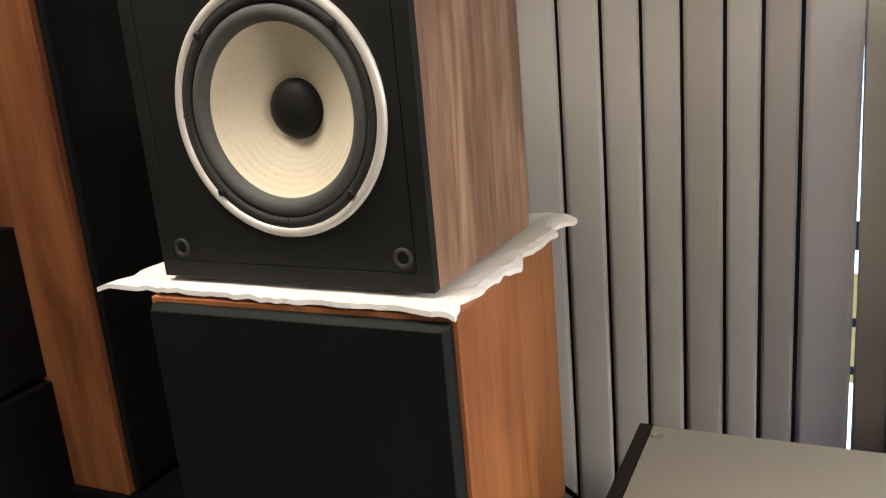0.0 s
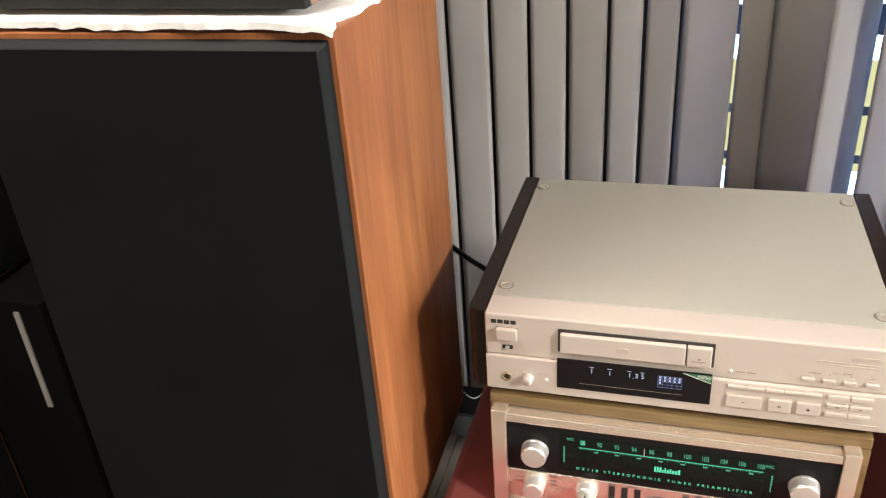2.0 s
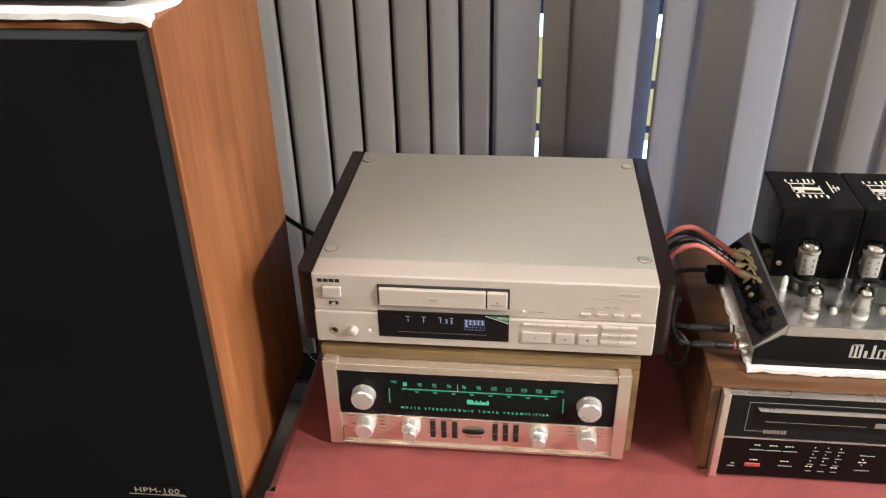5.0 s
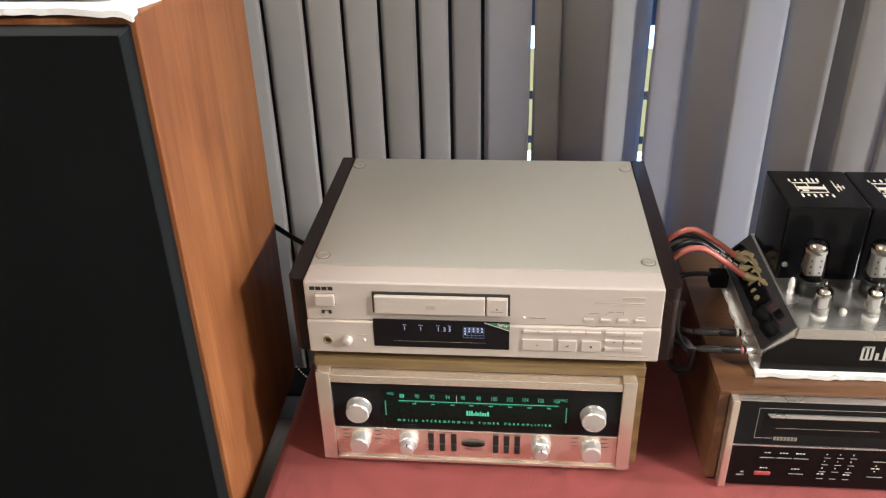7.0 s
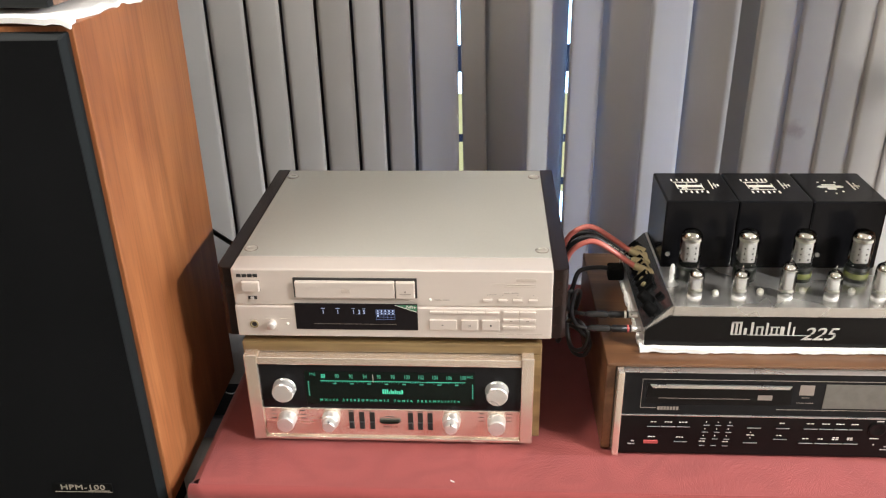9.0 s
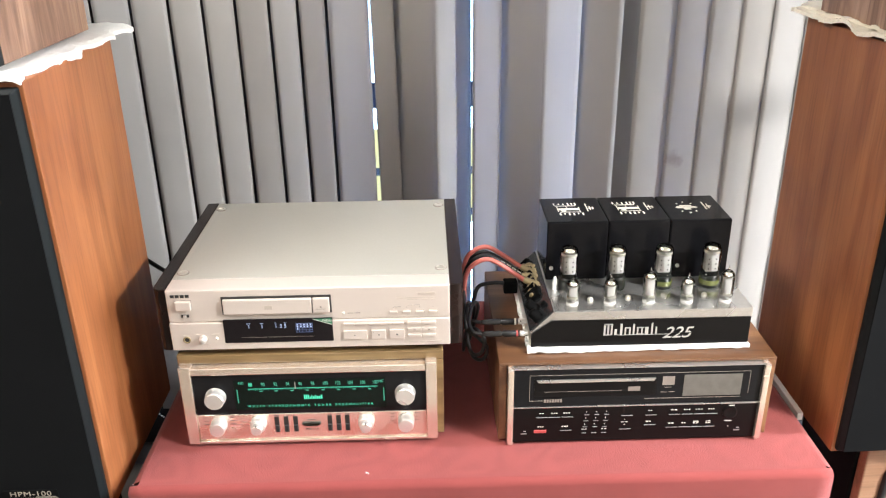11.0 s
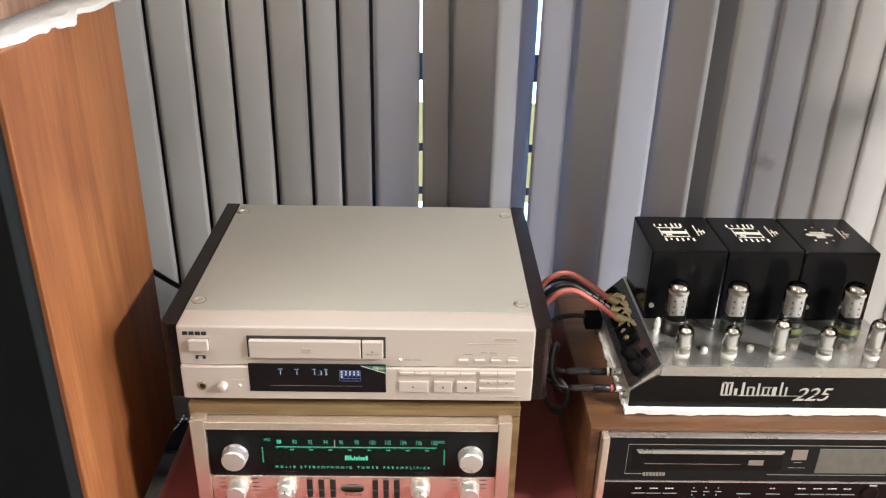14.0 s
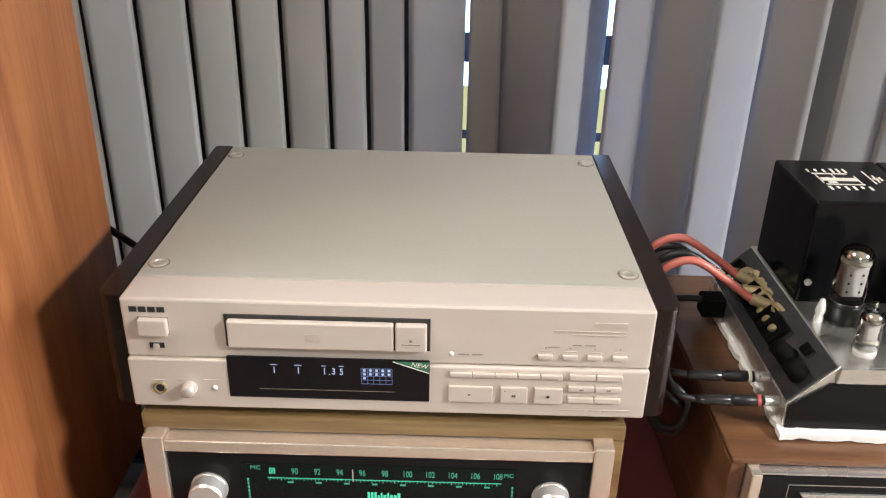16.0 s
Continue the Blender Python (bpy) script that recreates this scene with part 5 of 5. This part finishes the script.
    part("toggle", lathe([(0.0042, 0.0), (0.0042, 0.004), (0.0030, 0.006), (0.0046, 0.010), (0.0040, 0.015), (0.0022, 0.022), (0.0, 0.0235)], (0.390 - AX, 0.078, top), seg=14), M_BEAD, s, "small white toggle", True)
    # sloping terminal strip on the flank
    n = Vector((-(top - 0.024), 0, 0.379 - 0.341)).normalized()
    base = Vector((0.341 - AX, 0, 0.024))
    along = Vector((0.379 - 0.341, 0, top - 0.024))
    ts = along.length
    ang = math.atan2(along.z, along.x)

    def on_slope(fr_, yy, up=0.0):
        p = base + along * fr_ + n * up
        return Vector((p.x, yy, p.z))
    fl = part("flank_plate", box(-ts * 0.47, ts * 0.47, 0.003, D - 0.003, 0.0002, 0.0014, 0.0004), M_FLANK, s, "dark glossy flank plate")
    fl.matrix_basis = Matrix.Translation(on_slope(0.5, 0)) @ Matrix.Rotation(-ang, 4, "Y")
    rail = box(-ts * 0.30, ts * 0.16, 0.075, 0.215, 0.0, 0.007, 0.001)
    strip = part("terminal_strip", rail, M_BLACKBACK, s, "black screw terminal strip")
    strip.matrix_basis = Matrix.Translation(on_slope(0.55, 0)) @ Matrix.Rotation(-ang, 4, "Y")
    for k in range(8):
        yy = 0.086 + 0.0165 * k
        part("terminal_screw", lathe([(0.0040, 0.0), (0.0040, 0.003), (0.0, 0.004)], (0, 0, 0), seg=10), M_BRASS, strip).matrix_basis = Matrix.Translation((-0.004, yy, 0.007))
        part("barrier", box(-ts * 0.28, ts * 0.14, yy + 0.0072, yy + 0.0094, 0.007, 0.0125), M_BLACKBACK, strip)
    for fr_, yy, r_, h_ in ((0.42, 0.020, 0.0085, 0.016), (0.42, 0.046, 0.0088, 0.020)):
        c = part("flank_cap", lathe([(r_ * 1.1, 0.0), (r_ * 1.1, 0.004), (r_, 0.005), (r_ * 0.9, h_), (0.0, h_ + 0.002)], seg=18), M_BLACKBACK, s, "black round cap", True)
        c.matrix_basis = Matrix.Translation(on_slope(fr_, yy)) @ Matrix.Rotation(-(math.pi / 2 - math.atan2(n.z, -n.x)), 4, "Y")
    part("flank_switch", box(-0.005, 0.005, -0.005, 0.005, 0, 0.006, 0.001), M_BLACKBACK, s).matrix_basis = Matrix.Translation(on_slope(0.74, 0.040)) @ Matrix.Rotation(-ang, 4, "Y")
    return s


amplifier()
DECK = AZ + 0.0625
for k, x in enumerate((0.4120, 0.4905, 0.5670, 0.6450)):
    valve("", x, 0.100, DECK, 0.0148, 0.0765, True, "large glass valve with silver top in a dark socket" if k < 2 else "large glass valve with silver top in an olive socket")
for k, x in enumerate((0.4110, 0.4710, 0.5330, 0.5940, 0.6560)):
    valve("", x, 0.048, DECK, 0.0105, 0.053 if k in (2, 4) else 0.042, False, "tall small glass valve" if k in (2, 4) else "short small glass valve")

# ---- cables ----
def cable(name, points, radius, material, label):
    ob = part(name, tube(points, radius, 10, 10), material, smooth=True)
    return tagged(ob, label, "cable", "cables")


for k, (m, y, top, lab) in enumerate(((M_REDCABLE, 0.200, 0.995, "thick red loudspeaker cable"), (M_BLACKCABLE, 0.178, 0.988, "thick black loudspeaker cable"),
                                      (M_REDCABLE, 0.152, 0.993, "thick red loudspeaker cable"), (M_BLACKCABLE, 0.222, 0.975, "thick black loudspeaker cable"))):
    c = cable("speaker_cable", [(0.364, y - 0.012, 0.950), (0.345, y - 0.002, top - 0.037), (0.318, y, top - 0.018), (0.285, y + 0.003, top), (0.259, y + 0.009, top - 0.013), (0.2465, y + 0.018, top - 0.042),
                                (0.2455, y + 0.040, 0.90), (0.2460, y + 0.10, 0.81), (0.2465, 0.36 + 0.014 * k, 0.7665)], 0.0041, m, lab + " wired to the amplifier")
    part("cable_end", tube([(0.369, y - 0.020, 0.951), (0.360, y - 0.010, 0.953), (0.346, y - 0.003, top - 0.037)], 0.0058, 10, 6), M_BRASS, c, "frayed gold cable end", True)
    fray = bmesh.new()
    for j in range(9):
        dx, dy_ = random.uniform(-0.006, 0.006), random.uniform(-0.008, 0.008)
        tube([(0.362, y - 0.012, 0.953), (0.364 + dx, y - 0.018 + dy_, 0.958), (0.368 + dx, y - 0.026 + dy_, 0.952)], 0.0010, 5, 4, bm=fray)
    if k == 1:
        pr = bmesh.new()
        line = smooth_path([(0.345, y - 0.002, top - 0.037), (0.318, y, top - 0.018), (0.285, y + 0.003, top)], 12)
        for j, p_ in enumerate(line[2:-2]):
            if j % 4 != 3:
                q = Vector(p_) + Vector((0.0014, -0.0020, 0.0029))
                join(pr, box(q.x - 0.0009, q.x + 0.0009, q.y - 0.0010, q.y + 0.0008, q.z - 0.0011, q.z + 0.0009))
        part("small_print", pr, M_WHITEINK, c, "row of white print")
    part("stray_strands", fray, M_BRASS, c, "stray gold strands")


def plug_cable(y0, z0, points, label, ring):
    c = cable("signal_cable", points, 0.0030, M_BLACKCABLE, label)
    b = lathe([(0.0, 0.0), (0.0030, 0.0), (0.0042, 0.006), (0.0048, 0.012), (0.0050, 0.030), (0.0040, 0.032), (0.0, 0.032)], points[0], "x", 18)
    part("plug_sleeve", b, M_SLEEVE, c, "smoky grey plug sleeve", True)
    x, y, z = points[0]
    part("plug_barrel", lathe([(0.0036, 0.031), (0.0036, 0.034), (0.0052, 0.035), (0.0052, 0.060), (0.0, 0.060)], (x, y, z), "x", 18), M_BLACKCABLE, c, "black plug barrel", True)
    part("plug_ring", lathe([(0.0053, 0.0545), (0.0055, 0.055), (0.0055, 0.0572), (0.0053, 0.0577), (0.0, 0.0577)], (x, y, z), "x", 18), ring, c, "coloured plug ring", True)
    part("plug_tip", lathe([(0.0048, 0.061), (0.0048, 0.074), (0.0, 0.074)], (x, y, z), "x", 16), M_CHROME, c, "chrome plug tip", True)
    return c


plug_cable(0, 0, [(0.266, 0.062, 0.9235), (0.254, 0.068, 0.9225), (0.2465, 0.095, 0.912), (0.250, 0.135, 0.918), (0.262, 0.150, 0.900), (0.252, 0.20, 0.82), (0.245, 0.30, 0.7535)], "black signal cable with white ringed plug", M_WHITEINK)
plug_cable(0, 0, [(0.266, 0.033, 0.9180), (0.252, 0.036, 0.9215), (0.2470, 0.060, 0.928), (0.256, 0.100, 0.938), (0.266, 0.130, 0.915), (0.256, 0.18, 0.83), (0.252, 0.28, 0.7535)], "black signal cable with red ringed plug", M_REDINK)
cable("signal_cable", [(0.248, 0.29, 0.7535), (0.244, 0.20, 0.79), (0.245, 0.12, 0.872), (0.258, 0.078, 0.903), (0.273, 0.066, 0.888), (0.266, 0.066, 0.862), (0.249, 0.084, 0.862), (0.2435, 0.15, 0.915), (0.2435, 0.26, 0.93), (0.225, 0.392, 0.935), (0.19, 0.386, 0.94)], 0.0032, M_BLACKCABLE, "black signal cable looped beside the disc player")
cable("signal_cable", [(0.256, 0.30, 0.7535), (0.252, 0.22, 0.80), (0.250, 0.14, 0.858), (0.262, 0.094, 0.878), (0.279, 0.084, 0.862), (0.270, 0.086, 0.838), (0.252, 0.11, 0.842), (0.2435, 0.18, 0.895), (0.2435, 0.27, 0.915), (0.222, 0.394, 0.922), (0.18, 0.386, 0.925)], 0.0030, M_BLACKCABLE, "black signal cable looped beside the disc player")
pc = cable("power_cable", [(0.325, 0.205, 0.922), (0.300, 0.205, 0.924), (0.272, 0.200, 0.920), (0.262, 0.195, 0.895), (0.252, 0.215, 0.84), (0.240, 0.33, 0.760), (0.225, 0.42, 0.753)], 0.0036, M_BLACKCABLE, "black mains cable plugged into the amplifier")
part("mains_plug", box(0.316, 0.3405, 0.194, 0.216, 0.906, 0.928, 0.0025), M_BLACKBACK, pc, "black mains plug")
cable("power_cable", [(-0.12, 0.372, 0.945), (-0.13, 0.40, 0.93), (-0.18, 0.40, 0.86), (-0.255, 0.335, 0.865), (-0.30, 0.305, 0.905), (-0.345, 0.285, 0.953), (-0.40, 0.29, 0.99), (-0.47, 0.30, 0.97), (-0.52, 0.31, 0.90)], 0.0042, M_BLACKCABLE, "black mains cable behind the disc player")


for k, (x, y, a) in enumerate(((0.082, -0.088, 150),)):
    sc_ = part("paper_scrap", box(-0.0030, 0.0030, -0.0008, 0.0008, 0.0, 0.0012, 0.0003), M_PAPER)
    sc_.matrix_basis = pose(x, y, TZ + 0.0008, 0, 0, a)
    tagged(sc_, "tiny white paper scrap lying on the red cloth", "paper scrap", "scraps")

# ---- dark stack of loudspeakers further off ----
def box_speaker(at, w, d, h, side, label, grille=True, turn=0.0):
    s = thing("loudspeaker", at, label, "loudspeaker", group="stacked loudspeakers", turn=turn)
    t = 0.016
    part("cabinet", box(0, w, 0, d, 0, h, 0.002), side, s)
    if grille:
        part("grille", box(w, w + 0.018, 0.012, d - 0.012, 0.012, h - 0.012, 0.006), M_GRILLE, s, "black grille")
    return s


FAR = 0.24
tall = box_speaker((-1.64, FAR, 0.80), 0.425, 0.40, 1.10, M_SHADETEAK, "tall teak loudspeaker turned sideways on a black box", True)
blackbox = thing("subwoofer", (-1.70, FAR - 0.01, 0.0), "black low box with a thin silver strip", "subwoofer", group="stacked loudspeakers")
part("body", box(0, 0.62, 0, 0.44, 0.0, 0.799, 0.006), M_BLACKBACK, blackbox, "black body")
part("trim_strip", box(0.560, 0.571, -0.004, 0.001, 0.56, 0.775, 0.0008), M_SILVERINK, blackbox, "thin silver strip")
rack = thing("equipment_stack", (-1.75, 0.02, 0.0), "stack of two black cabinets with fine silver edges", "cabinet", group="stacked loudspeakers")
part("lower_cabinet", box(0, 0.385, 0, 0.30, 0.0, 1.03, 0.003), M_BLACKBACK, rack)
part("upper_cabinet", box(0, 0.375, 0, 0.30, 1.042, 1.345, 0.003), M_BLACKBACK, rack)
part("edge_strip", box(0.0, 0.3755, -0.003, 0.0, 1.032, 1.040, 0.0005), M_SILVERINK, rack, "fine silver edge")
part("edge_strip", box(0.3752, 0.3775, -0.0015, 0.0010, 1.045, 1.345), M_SILVERINK, rack, "fine silver edge")
small = thing("loudspeaker", (-1.62, 0.06, 0.0), "small brown loudspeaker with crumpled paper on top", "loudspeaker", group="stacked loudspeakers")
part("cabinet", box(0, 0.34, 0, 0.165, 0.0, 0.700, 0.003), M_SHADETEAK, small)
part("side_cloth", box(0.3402, 0.3430, 0.012, 0.158, 0.02, 0.688, 0.001), M_GRILLE, small, "black side cloth")
card = part("white_card", box(-0.045, 0.045, -0.0015, 0.0015, 0.0, 0.055, 0.0006), M_PAPER)
card.matrix_basis = pose(-1.345, 0.208, 0.7005, 0, 0, 6)
tagged(card, "small plain white card standing on a loudspeaker", "card")
part("grille", box(0.012, 0.328, -0.014, 0.0, 0.02, 0.688, 0.004), M_GRILLE, small, "black grille")
torn_sheet("crumpled_paper", (-1.40, 0.11, 0.7005), 12, 0.20, 0.14, M_PAPER, "crumpled torn white paper on a small loudspeaker", 12, 0.014, 0.03, 0.012)
backing = thing("loudspeaker", (-1.16, 0.50, 0.0), "tall black loudspeaker standing in shade behind", "loudspeaker", group="stacked loudspeakers")
part("cabinet", box(0, 0.50, 0.02, 0.18, 0.0, 1.95, 0.004), M_BLACKBACK, backing)
part("grille", box(0.012, 0.488, 0.0, 0.02, 0.012, 1.938, 0.006), M_GRILLE, backing, "black grille")

# ---- floor planks ----
floor_ob = bpy.data.objects["floor"]
PW, PL = 0.1935, 1.22
plank_data = {}


def plank_mesh(length):
    return box(0, PW - 0.002, 0, length - 0.002, -0.0118, 0.0, 0.0012, 1)


far_planks = bmesh.new()
for i in range(int((X1 - X0) / PW)):
    x = X0 + PW * i
    y = Y0 - (0.0, 0.55, 0.25, 0.85)[i % 4]
    while y < YW - 0.03:
        y0, y1 = max(y, Y0), min(y + PL, YW)
        length = round(y1 - y0, 3)
        near = -2.4 < x < 2.7 and y1 > -2.2
        if length > 0.05 and near:
            if length in plank_data:
                p = new("plank", plank_data[length])
                p.parent = floor_ob
            else:
                p = part("plank", plank_mesh(length), M_FLOOR, floor_ob)
                plank_data[length] = p.data
            p.location = (x, y0, 0)
        elif length > 0.05:
            box(x, x + PW - 0.002, y0, y0 + length - 0.002, -0.0118, 0.0, bm=far_planks)
        y += PL
rest = part("distant_planks", far_planks, M_FLOOR, floor_ob)
rest["kind"] = "stuff"
